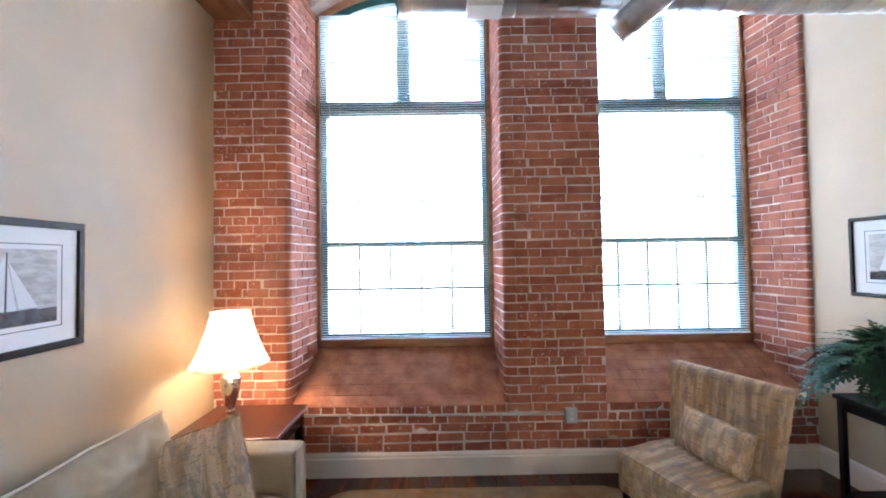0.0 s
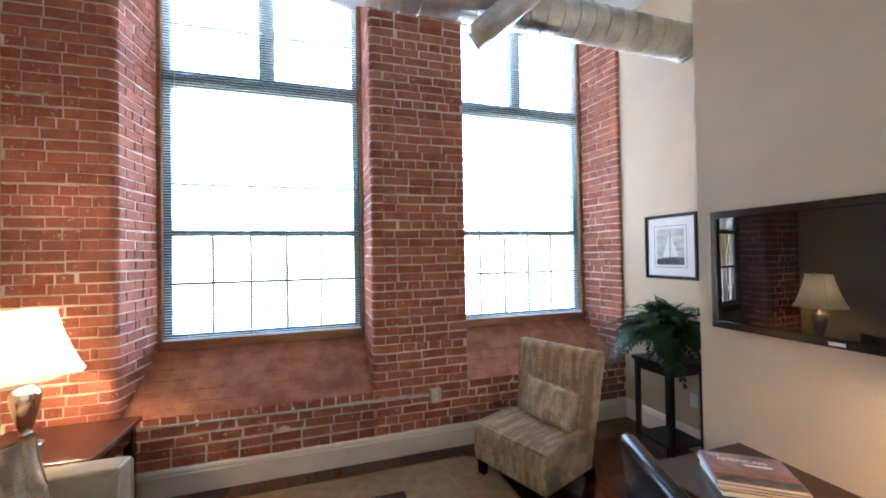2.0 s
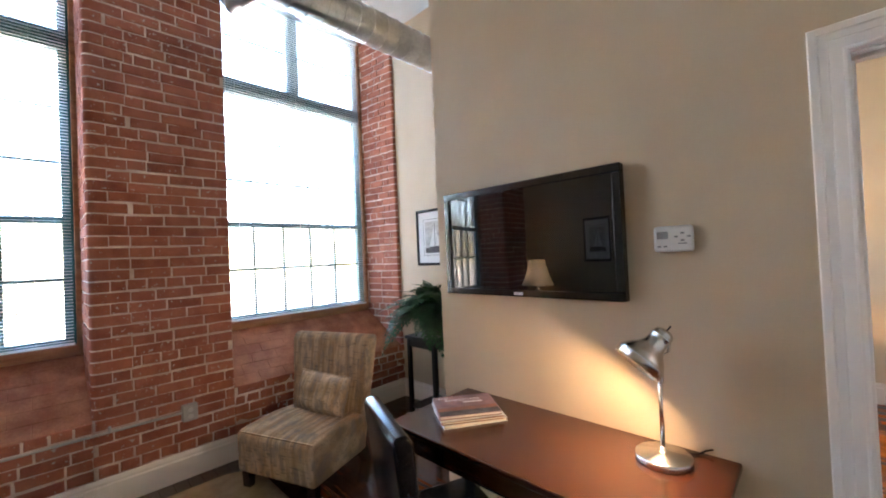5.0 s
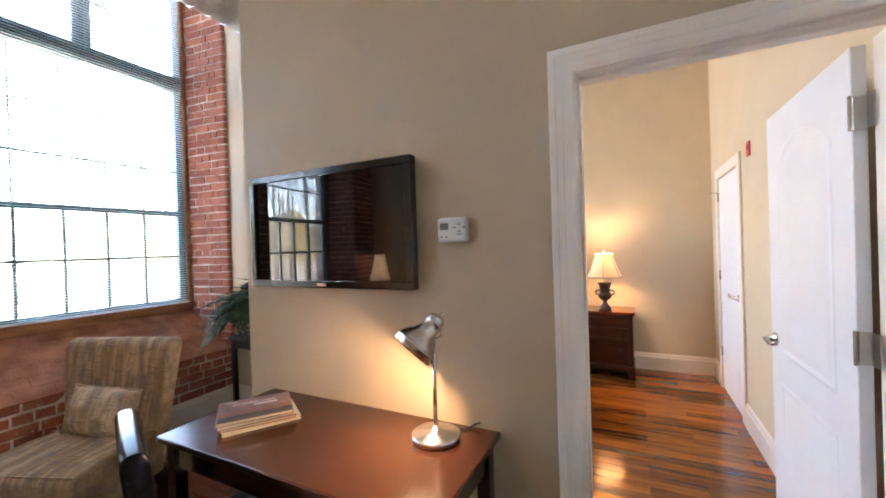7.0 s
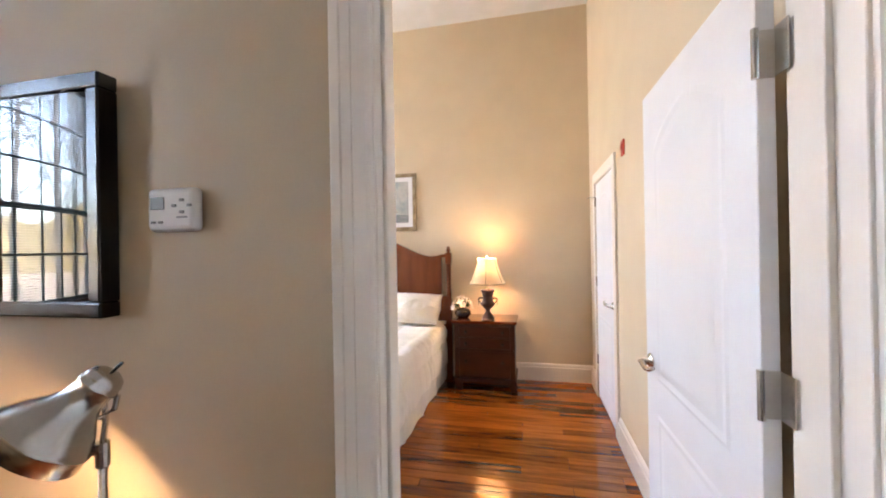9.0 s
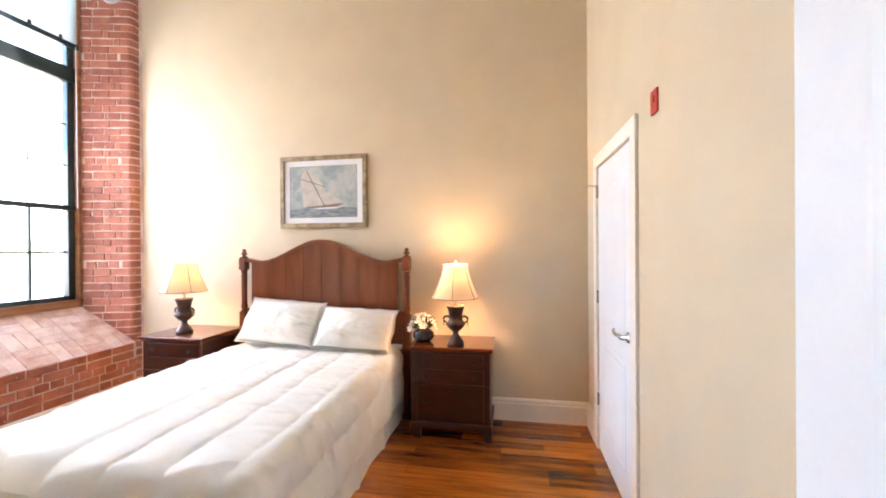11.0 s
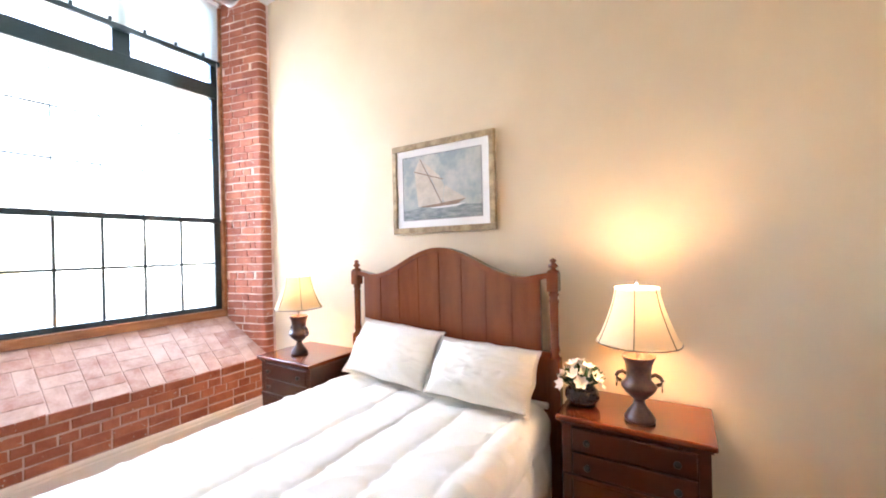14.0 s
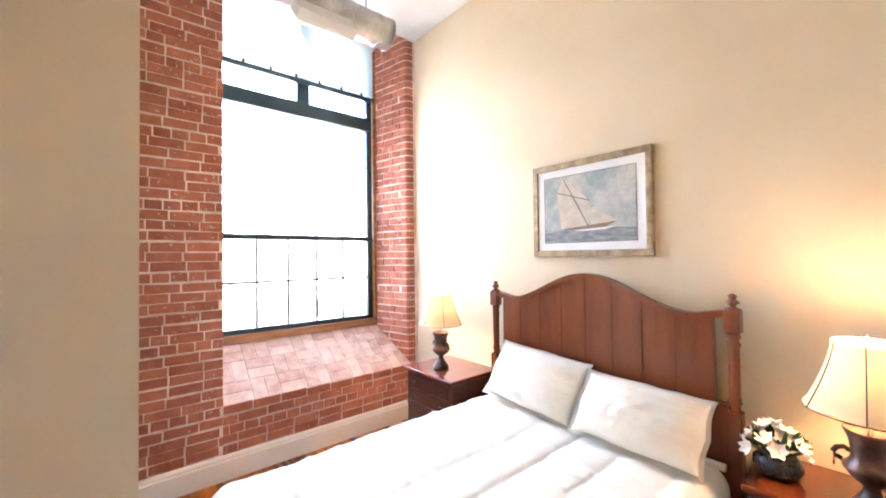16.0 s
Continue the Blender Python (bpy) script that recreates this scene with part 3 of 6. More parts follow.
CW = 0.087
for x, sgn, nm in ((XTV, -1, "living"), (XTV + TW + 0.006, 1, "bedroom")):
    tr = tagged(new("door_casing_" + nm), "white moulded casing round the doorway", "trim", kind="structure")
    ya, yb, zt = (D0 - 0.014 if nm == "living" else D0 - 0.006), D1 + 0.010, DZ - 0.012
    yo = yb - CW if nm == "living" else YR + 0.002
    north, south = (ya, zt, ya + CW, zt + CW), (yb, zt, yo, zt + CW)
    part("casing_leg", casing_x(bmesh.new(), x, sgn, (ya, 0, ya + CW, 0), north), TRIM, tr)
    part("casing_leg", casing_x(bmesh.new(), x, sgn, (yb, 0, yo, 0), south), TRIM, tr)
    part("casing_head", casing_x(bmesh.new(), x, sgn, south, north), TRIM, tr)
jm = tagged(new("door_jamb"), "white painted door jamb with stop", "trim", kind="structure")
part("jamb_leg", mkbox(XTV - 0.001, D0 - 0.018, 0, XTV + TW + 0.008, D0 + 0.002, DZ - 0.018, bev=0.002, seg=1), TRIM, jm)
part("jamb_leg", mkbox(XTV - 0.001, D1 - 0.002, 0, XTV + 0.185, D1 + 0.018, DZ - 0.018, bev=0.002, seg=1), TRIM, jm)
part("jamb_head", mkbox(XTV - 0.001, D1 - 0.002, DZ - 0.018, XTV + TW + 0.008, D0 + 0.002, DZ + 0.002, bev=0.002, seg=1), TRIM, jm)
part("door_stop", mkbox(XTV + 0.03, D0 - 0.028, 0, XTV + 0.062, D0 - 0.018, DZ - 0.03, bev=0.002, seg=1), TRIM, jm)
part("door_stop", mkbox(XTV + 0.03, D1 + 0.032, DZ - 0.031, XTV + 0.062, D0 - 0.028, DZ - 0.018, bev=0.002, seg=1), TRIM, jm)
part("door_stop", mkbox(XTV + 0.062, D1 + 0.018, 0, XTV + 0.098, D1 + 0.032, DZ - 0.03, bev=0.002, seg=1), TRIM, jm)


def panel_outline(x0, x1, z0, z1, rise, n=10):
    pts = [(x0, z0), (x1, z0), (x1, z1 - rise)]
    if rise:
        for i in range(1, n):
            t = i / n
            x = x1 + (x0 - x1) * t
            pts.append((x, z1 - rise + rise * math.sin(math.pi * t) ** 0.8))
    pts.append((x0, z1 - rise))
    return pts


def inset(pts, d, cx, cz):
    return [(x + (d if x < cx else -d if x > cx else 0), z + (d if z < cz else -d)) for x, z in pts]


def moulding(bm, outer, inner, y, out):
    """A sloped band between two outlines: the sunk edge of a moulded door panel."""
    n = len(outer)
    a = [bm.verts.new((x, y, z)) for x, z in outer]
    b = [bm.verts.new((x, y + out, z)) for x, z in inner]
    for i in range(n):
        bm.faces.new((a[i], a[(i + 1) % n], b[(i + 1) % n], b[i]))
    return b


def door_leaf(name, w, h, label, m, thick=0.036):
    """A white two-panel door; its hinge edge stands at x = 0, its face at y = 0 looks to -y."""
    d = tagged(new(name), label, "door", kind="structure")
    d.matrix_world = m
    part("leaf", mkbox(0, 0, 0.012, w, thick, h, bev=0.003), DOORW, d)
    for z0, z1, rise in ((0.95, h - 0.13, 0.10), (0.2, 0.82, 0.0)):
        for side in (0, 1):
            yb, s = (0.0, -1) if side == 0 else (thick, 1)
            x0, x1 = 0.13, w - 0.13
            cx, cz = w / 2, (z0 + z1) / 2
            o = panel_outline(x0, x1, z0, z1, rise)
            bm = bmesh.new()
            e1 = moulding(bm, o, inset(o, 0.012, cx, cz), yb + s * 0.0005, s * 0.003)
            q = [(v.co.x, v.co.z) for v in e1]
            e2 = moulding(bm, q, inset(q, 0.02, cx, cz), yb + s * 0.0035, -s * 0.002)
            q2 = [(v.co.x, v.co.z) for v in e2]
            e3 = moulding(bm, q2, inset(q2, 0.03, cx, cz), yb + s * 0.0015, s * 0.002)
            bm.faces.new(e3)
            bmesh.ops.recalc_face_normals(bm, faces=bm.faces)
            part("panel_moulding", bm, DOORW, d)
    return d


def lever(d, x, y, z, s, face):
    """Rose and wavy lever; s: which way the lever points along x, face: -1 or 1 along y."""
    ro = part("handle", lathe(bmesh.new(), [(0.031, 0), (0.031, 0.004), (0.026, 0.009), (0.014, 0.012), (0.011, 0.04)], seg=20), NICKEL, d, "satin nickel lever handle", True)
    place = Matrix.Translation((x, y, z)) @ Euler((radians(-90 * face), 0, 0)).to_matrix().to_4x4()
    ro.matrix_local = place
    pts = [(x, y + face * 0.038, z), (x + s * 0.04, y + face * 0.046, z + 0.006), (x + s * 0.085, y + face * 0.047, z - 0.002), (x + s * 0.125, y + face * 0.045, z + 0.004), (x + s * 0.155, y + face * 0.04, z + 0.016)]
    part("lever", tube(bmesh.new(), pts, [0.012, 0.011, 0.010, 0.010, 0.007], 10), NICKEL, ro, smooth=True).matrix_local = place.inverted()


HX, HY = XTV + 0.212, -1.431
od = door_leaf("door_1", 0.785, 2.047, "white two-panel door standing open into the bedroom", pose(HX, HY, 0, 0, 0, 0.5))
lever(od, 0.725, 0.036, 1.0, -1, 1)
lever(od, 0.725, 0.0, 1.0, -1, -1)
part("latch_plate", mkbox(0.784, 0.006, 0.97, 0.787, 0.03, 1.03), NICKEL, od)
for z in (0.42, 1.14, 1.845):
    hg = part("hinge", mkbox(-0.003, 0.002, z - 0.05, 0.0005, 0.034, z + 0.05, bev=0.001, seg=1), HINGE, od, "brushed steel hinge")
    part("knuckle", tube(bmesh.new(), [(-0.006, 0.04, z - 0.052), (-0.006, 0.04, z + 0.052)], 0.007, 10), NICKEL, hg)
    part("jamb_plate", mkbox(-0.05, 0.003, z - 0.05, -0.008, 0.0055, z + 0.05), NICKEL, hg).location = (0, 0, 0)

cd = door_leaf("door_2", DX1 - DX0 - 0.006, 2.058, "closed white two-panel closet door", pose(DX1 - 0.003, YR + 0.003, 0, 0, 0, 180))
lever(cd, DX1 - DX0 - 0.075, 0.0, 0.985, -1, -1)
for z in (0.372, 1.121, 1.887):
    hg = part("hinge", mkbox(-0.012, -0.004, z - 0.045, 0.012, -0.0005, z + 0.045), NICKEL, cd, "satin nickel hinge")
    part("knuckle", tube(bmesh.new(), [(0, -0.008, z - 0.047), (0, -0.008, z + 0.047)], 0.006, 8), NICKEL, hg)
st = part("door_stop_arm", tube(bmesh.new(), [(0.0, -0.012, 1.93), (-0.02, -0.05, 1.935), (-0.035, -0.075, 1.93)], 0.004, 8), NICKEL, cd)
tr = tagged(new("door_casing_closet"), "white flat casing round the closet door", "trim", kind="structure")
part("casing_leg", mkbox(DX0 - 0.092, YR, 0, DX0 - 0.004, YR + 0.018, 2.066, bev=0.003), TRIM, tr)
part("casing_leg", mkbox(DX1 + 0.004, YR, 0, DX1 + 0.092, YR + 0.018, 2.066, bev=0.003), TRIM, tr)
part("casing_head", mkbox(DX0 - 0.092, YR, 2.066, DX1 + 0.092, YR + 0.018, 2.156, bev=0.003), TRIM, tr)

# ---- ducts, beam, conduit ----


def spiral_duct(name, pts, r, label, seam=0.13):
    d = thing(name, label, "duct")
    a, b2 = Vector(pts[0]), Vector(pts[-1])
    L = (b2 - a).length
    n = max(2, int(L / 0.1))
    part("duct_tube", tube(bmesh.new(), [a + (b2 - a) * i / n for i in range(n + 1)], r, 28, True), DUCT, d, smooth=True)
    ax = (b2 - a).normalized()
    k = 0
    while (k + 0.5) * seam < L:
        p = a + ax * (k + 0.5) * seam
        part("seam", tube(bmesh.new(), [p - ax * 0.004, p + ax * 0.004], r + 0.006, 28), DUCT, d)
        k += 1
    return d


main = spiral_duct("ventilation_duct", [(1.64, 2.02, 3.435), (XN - 0.005, 2.02, 3.435)], 0.14, "galvanised spiral duct crossing under the ceiling")
part("collar", tube(bmesh.new(), [(XN - 0.03, 2.02, 3.435), (XN - 0.004, 2.02, 3.435)], 0.155, 28), DUCT, main)
part("end_cap", tube(bmesh.new(), [(1.615, 2.02, 3.435), (1.65, 2.02, 3.435)], 0.146, 28), DUCT, main)
part("register", mkbox(2.04, 1.84, 3.23, 2.25, 1.98, 3.42, bev=0.006), WHITEP, main, "white air register")
for x in (2.4, 4.0):
    part("hanger_strap", mkbox(x - 0.012, 2.018, 3.57, x + 0.012, 2.022, ZC), STEEL, main)
br = spiral_duct("branch_duct", [(2.96, 1.95, 3.12), (3.84 - 0.12, 1.15 + 0.11, 3.76 - 0.09)], 0.085, "slanting galvanised branch duct with open end", 0.16)
part("hanger_strap", mkbox(3.70, 1.258, 3.74, 3.72, 1.262, ZC), STEEL, br)
# the tube is capped; a black disc paints the shade of its hollow
part("mouth_shade_disc", tube(bmesh.new(), [(2.955, 1.9545, 3.1164), (2.964, 1.9464, 3.123)], 0.079, 24), BLACKP, br, "black disc standing in for the shade inside the mouth")
bd = spiral_duct("bedroom_duct", [(5.04, 2.5, 3.80), (6.93, 2.5, 3.80)], 0.14, "galvanised round duct above the bedroom window")
part("register", mkbox(-0.24, -0.05, -0.125, 0.24, 0.05, 0.125, bev=0.006, m=pose(6.25, 2.375, 3.63, -42)), WHITEP, bd, "white air register")
for x in (5.6, 6.7):
    part("hanger_strap", mkbox(x - 0.012, 2.498, 3.93, x + 0.012, 2.502, ZC), STEEL, bd)
tb = thing("timber_beam", "old brown timber ceiling beam resting on the brick pier", "beam", kind="structure")
part("beam", mkbox(0.002, 1.2, 3.76, 0.33, YW - 0.002, ZC - 0.002, bev=0.012), TIMBER, tb)

cb = thing("electrical_conduit", "thin painted metal conduit along the brick wall", "conduit")
part("pipe", tube(bmesh.new(), [(0.56, YW - 0.022, 0.509), (1.8, YW - 0.022, 0.488), (2.84, YW - 0.022, 0.478)], 0.009, 10), STEEL, cb, smooth=True)
for x in (1.1, 1.75, 2.45):
    part("strap", mkbox(x - 0.008, YW - 0.034, 0.475, x + 0.008, YW - 0.006, 0.515, bev=0.003, seg=1), STEEL, cb)
ob_ = thing("outlet_box", "grey metal outlet box with white sockets on the brick", "outlet")
part("box_body", mkbox(2.84, YW - 0.055, 0.415, 2.935, YW - 0.004, 0.53, bev=0.006), STEEL, ob_)
part("cover_plate", mkbox(2.845, YW - 0.059, 0.42, 2.93, YW - 0.055, 0.525, bev=0.001, seg=1), STEEL, ob_)
for z in (0.45, 0.495):
    part("socket", lathe(bmesh.new(), [(0.017, 0), (0.017, 0.004)], seg=14), WHITEP, ob_).matrix_local = pose(2.888, YW - 0.058, z, 90)


def wall_plate(m, label):
    t = thing("wall_outlet", label, "outlet", m)
    part("plate", mkbox(-0.036, -0.006, -0.058, 0.036, 0, 0.058, bev=0.003), WHITEP, t)
    for z in (-0.02, 0.02):
        part("socket", mkbox(-0.016, -0.008, z - 0.013, 0.016, -0.005, z + 0.013, bev=0.004), WHITEP, t)


wall_plate(pose(XN - 0.001, 2.03, 0.42, 0, 0, -90), "white double socket plate on the beige wall")

# thermostat
th = thing("thermostat", "white wall thermostat with small grey display", "thermostat")
part("body", mkbox(XTV - 0.03, -0.233, 1.502, XTV - 0.001, -0.105, 1.597, bev=0.012, seg=3), WHITEP, th)
part("display", mkbox(XTV - 0.0315, -0.155, 1.55, XTV - 0.029, -0.118, 1.577, bev=0.001, seg=1), GREYP, th, "grey display")
for dy, dz in ((0.0, 0.012), (0.0, -0.014), (-0.02, 0.0), (0.02, 0.0)):
    part("button", mkbox(XTV - 0.0325, -0.201 + dy - 0.006, 1.557 + dz - 0.003, XTV - 0.029, -0.201 + dy + 0.006, 1.557 + dz + 0.003, bev=0.001, seg=1), GREYP, th)
for dy in (-0.125, -0.145):
    part("button", mkbox(XTV - 0.032, dy - 0.006, 1.519, XTV - 0.029, dy + 0.006, 1.525, bev=0.001, seg=1), GREYP, th)
part("lettering", mkbox(XTV - 0.0305, -0.215, 1.53, XTV - 0.0298, -0.187, 1.534), GREYP, th)

# fire alarm strobe
fa = thing("fire_alarm", "small red fire alarm strobe on the cream wall", "alarm")
part("body", mkbox(5.895, YR, 2.073, 5.965, YR + 0.012, 2.178, bev=0.003), RED, fa)
part("lens", mkbox(5.912, YR + 0.012, 2.118, 5.948, YR + 0.018, 2.15, bev=0.002), RED, fa)

# ---- living room furniture ----


def cushion(w, h, t, flange=0.0, seed=0, wrinkle=0.006, nx=22, ny=16, folds=0.0):
    """A filled cushion lying in x and z, thick along y, with drawn corners and soft creases."""
    bm = bmesh.new()
    rng = random.Random(seed)
    off = Vector((rng.uniform(0, 50), rng.uniform(0, 50), 0))
    grid = {}
    for side in (-1, 1):
        for i in range(nx + 1):
            for j in range(ny + 1):
                u, v = -1 + 2 * i / nx, -1 + 2 * j / ny
                edge = i in (0, nx) or j in (0, ny)
                if edge and side == 1:
                    grid[(1, i, j)] = grid[(-1, i, j)]
                    continue
                f = (max(0.0, 1 - abs(u) ** 2.6) * max(0.0, 1 - abs(v) ** 2.6)) ** 0.55
                pinch = 1 - 0.085 * (1 - abs(abs(u) - abs(v))) * max(abs(u), abs(v)) ** 3 * (1 - abs(u * v) ** 2)
                nz = noise.noise(Vector((u * 2.2, v * 2.2, side * 3.0)) + off) * wrinkle * 2 + noise.noise(Vector((u * 6, v * 6, side * 7.0)) + off) * wrinkle
                if folds:
                    rim = max(abs(u), abs(v)) ** 5 * 1.6
                    nz += folds * 0.13 * noise.noise(Vector((u * 2.0 + v * 5.0, v * 2.0 - u * 6.0, side * 5.0)) + off)
                    a = math.atan2(v, u)
                    nz += folds * rim * (1 - max(abs(u), abs(v)) ** 6) * (noise.noise(Vector((math.cos(a) * 3.5, math.sin(a) * 3.5, side * 2.0)) + off) + 0.6 * noise.noise(Vector((math.cos(a) * 8, math.sin(a) * 8, side)) + off))
                grid[(side, i, j)] = bm.verts.new((u * w / 2 * pinch, side * t / 2 * f + nz * (0.3 + f), v * h / 2 * pinch))
        for i in range(nx):
            for j in range(ny):
                q = [grid[(side, i, j)], grid[(side, i + 1, j)], grid[(side, i + 1, j + 1)], grid[(side, i, j + 1)]]
                bm.faces.new(q if side == -1 else list(reversed(q)))
    return bm


def cushion_rim(w, h, d, seed=0, r=0.006):
    """The piping or flange round a cushion."""
    pts = []
    for u0, v0, u1, v1 in ((-1, -1, 1, -1), (1, -1, 1, 1), (1, 1, -1, 1), (-1, 1, -1, -1)):
        for k in range(12):
            t = k / 12
            u, v = u0 + (u1 - u0) * t, v0 + (v1 - v0) * t
            p = 1 - 0.085 * (1 - abs(abs(u) - abs(v))) * max(abs(u), abs(v)) ** 3 * (1 - abs(u * v) ** 2)
            pts.append((u * w / 2 * p, noise.noise((u * 3, v * 3, seed)) * 0.012 * (d > 0), v * h / 2 * p))
    bm = bmesh.new()
    if d <= 0:
        return tube(bm, pts + pts[:1], r, 6, False)
    inner = [bm.verts.new(p) for p in pts]
    outer = [bm.verts.new((x * (1 + 2 * d / w), y + noise.noise((x * 9, z * 9, seed + 5)) * 0.015, z * (1 + 2 * d / h))) for x, y, z in pts]
    n = len(pts)
    for i in range(n):
        bm.faces.new((inner[i], inner[(i + 1) % n], outer[(i + 1) % n], outer[i]))
    bmesh.ops.solidify(bm, geom=bm.faces[:], thickness=0.006)
    return bm


sofa = thing("sofa", "tan upholstered sofa with track arms against the wall", "sofa")
part("base", mkbox(0.06, -0.15, 0.08, 0.94, 2.04, 0.30, bev=0.02), SOFAF, sofa, smooth=False)
part("back", mkbox(0.03, -0.13, 0.28, 0.20, 2.02, 0.80, bev=0.05, seg=3), SOFAF, sofa, smooth=True)
for y0, y1 in ((1.87, 2.045), (-0.15, 0.02)):
    part("arm", mkbox(0.06, y0, 0.09, 1.0, y1, 0.652, bev=0.03, seg=3), SOFAF, sofa, smooth=True)
    part("arm_piping", tube(bmesh.new(), [(1.0, y0 + 0.012, 0.1), (1.0, y0 + 0.012, 0.62), (0.997, y0 + 0.03, 0.643), (0.997, y1 - 0.03, 0.643), (1.0, y1 - 0.012, 0.62), (1.0, y1 - 0.012, 0.1)], 0.007, 8), WELT, sofa, "pale piping")
for k in range(2):
    y0 = 0.03 + k * 0.92
    part("seat_cushion", mkbox(0.2, y0, 0.29, 0.97, y0 + 0.90, 0.45, bev=0.045, seg=3), SOFAF, sofa, smooth=True)
    bc = part("back_cushion", cushion(0.93, 0.56, 0.24, seed=10 + k, wrinkle=0.010, nx=50, ny=34, folds=0.022), SOFAF, sofa, smooth=True)
    bc.matrix_local = pose(0.30, y0 + 0.465, 0.63, -13, 0, 90)
    rm = part("piping", cushion_rim(0.93, 0.56, 0, r=0.008), WELT, bc, "pale piping")
for x, y in ((0.1, -0.1), (0.9, -0.1), (0.1, 1.98), (0.9, 1.98)):
    part("leg", mkbox(x - 0.03, y - 0.03, 0, x + 0.03, y + 0.03, 0.085, bev=0.004), DARKW, sofa)
tp = thing("throw_pillow", "square tan throw pillow with broken blue-grey stripes", "pillow", pose(0.55, 1.70, 0.585, -26, -15, 20))
part("cover", cushion(0.52, 0.52, 0.19, seed=3, wrinkle=0.007, nx=40, ny=40, folds=0.014), STRIPE2, tp, smooth=True)
part("piping", cushion_rim(0.52, 0.52, 0, r=0.006), STRIPE, tp)


def side_table(name, label, x0, y0, x1, y1, h, tw=0.055, leg=0.05, top=None, low=None, material=None):
    t = thing(name, label, "table")
    m = material or DARKW
    part("tabletop", mkbox(x0, y0, h - 0.03, x1, y1, h, bev=0.006), top or m, t)
    e = 0.03
    for i, (a, b, c, d) in enumerate(((x0 + e, y0 + e, x1 - e, y0 + e + 0.02), (x0 + e, y1 - e - 0.02, x1 - e, y1 - e), (x0 + e, y0 + e, x0 + e + 0.02, y1 - e), (x1 - e - 0.02, y0 + e, x1 - e, y1 - e))):
        part("apron", mkbox(a, b, h - 0.03 - tw, c, d, h - 0.03, bev=0.002, seg=1), m, t)
    for x in (x0 + e - 0.005, x1 - e - leg + 0.005):
        for y in (y0 + e - 0.005, y1 - e - leg + 0.005):
            part("leg", mkbox(x, y, 0, x + leg, y + leg, h - 0.03, bev=0.004), m, t)
    if low:
        part("shelf", mkbox(x0 + e, y0 + e, low, x1 - e, y1 - e, low + 0.02, bev=0.003), m, t)
    return t


side_table("end_table", "dark red wood end table beside the sofa", 0.1, 2.1, 0.805, 2.68, 0.63, 0.1, 0.055, CHERRY, 0.2)
side_table("coffee_table", "dark espresso wood coffee table on the rug", 1.72, 0.4, 2.366, 1.545, 0.47, 0.07, 0.06, None, 0.12)

lp = thing("table_lamp", "silver urn table lamp with lit cream bell shade", "lamp", pose(0.36, 2.38, 0.63))
part("foot", lathe(bmesh.new(), [(0.075, 0), (0.078, 0.012), (0.06, 0.022), (0.03, 0.035), (0.022, 0.06), (0.034, 0.075), (0.02, 0.09)], seg=28), CHROME, lp, smooth=True)
part("urn", lathe(bmesh.new(), [(0.02, 0.088), (0.035, 0.12), (0.055, 0.19), (0.068, 0.26), (0.069, 0.3), (0.055, 0.33), (0.03, 0.345), (0.02, 0.35)], seg=28), CHROME, lp, smooth=True)
part("stem", lathe(bmesh.new(), [(0.012, 0.34), (0.012, 0.52)], seg=12), CHROME, lp)


def bell_shade(r0, r1, z0, z1, ribs, seg=48):
    bm = bmesh.new()
    rings = []
    n = 10
    for i in range(n + 1):
        t = i / n
        r = r1 + (r0 - r1) * ((1 - t) ** 1.55 * 0.75 + (1 - t) * 0.25)
        ring = []
        for k in range(seg):
            a = 2 * math.pi * k / seg
            f = 1 - 0.022 * abs(math.sin(a * ribs / 2)) ** 0.7 * (0.5 + 0.5 * (1 - t))
            ring.append(bm.verts.new((r * f * math.cos(a), r * f * math.sin(a), z0 + (z1 - z0) * t - (0.012 * abs(math.sin(a * ribs / 2)) * -1 if i == 0 else 0))))
        rings.append(ring)
    for a, b in zip(rings, rings[1:]):
        for k in range(seg):
            bm.faces.new((a[k], a[(k + 1) % seg], b[(k + 1) % seg], b[k]))
    return bm


def shade_ribs(parent, r0, r1, z0, z1, ribs, material, rr=0.003):
    for k in range(ribs):
        a = 2 * math.pi * k / ribs
        pts = []
        for i in range(9):
            t = i / 8
            r = r1 + (r0 - r1) * ((1 - t) ** 1.55 * 0.75 + (1 - t) * 0.25) + 0.001
            pts.append((r * math.cos(a), r * math.sin(a), z0 + (z1 - z0) * t))
        part("rib", tube(bmesh.new(), pts, rr, 5), material, parent)


sh = part("shade", bell_shade(0.255, 0.13, 0.40, 0.77, 8), SHADEW, lp, "lit cream fabric shade", True)
shade_ribs(sh, 0.255, 0.13, 0.40, 0.77, 8, PIPING, 0.0028)
for r, z in ((0.131, 0.768), (0.252, 0.403)):
    part("rim", tube(bmesh.new(), [(r * math.cos(2 * math.pi * k / 40), r * math.sin(2 * math.pi * k / 40), z) for k in range(41)], 0.0035, 6), PIPING, sh)
part("bulb", lathe(bmesh.new(), [(0.012, 0.5), (0.03, 0.54), (0.032, 0.57), (0.015, 0.6)], seg=12), BULB, lp, "glowing bulb", True)

# rug
rg = thing("rug", "flat woven sand-coloured rug with rounded corners", "rug")
pts = []
for cx, cy, a0 in ((3.0, 2.34, 0), (1.2, 2.34, 90), (1.2, -0.3, 180), (3.0, -0.3, 270)):
    for i in range(7):
        a = radians(a0 + 15 * i)
        pts.append((cx + 0.24 * math.cos(a), cy + 0.24 * math.sin(a)))
part("rug_body", prism(bmesh.new(), pts, 0.001, 0.012), RUGF, rg)
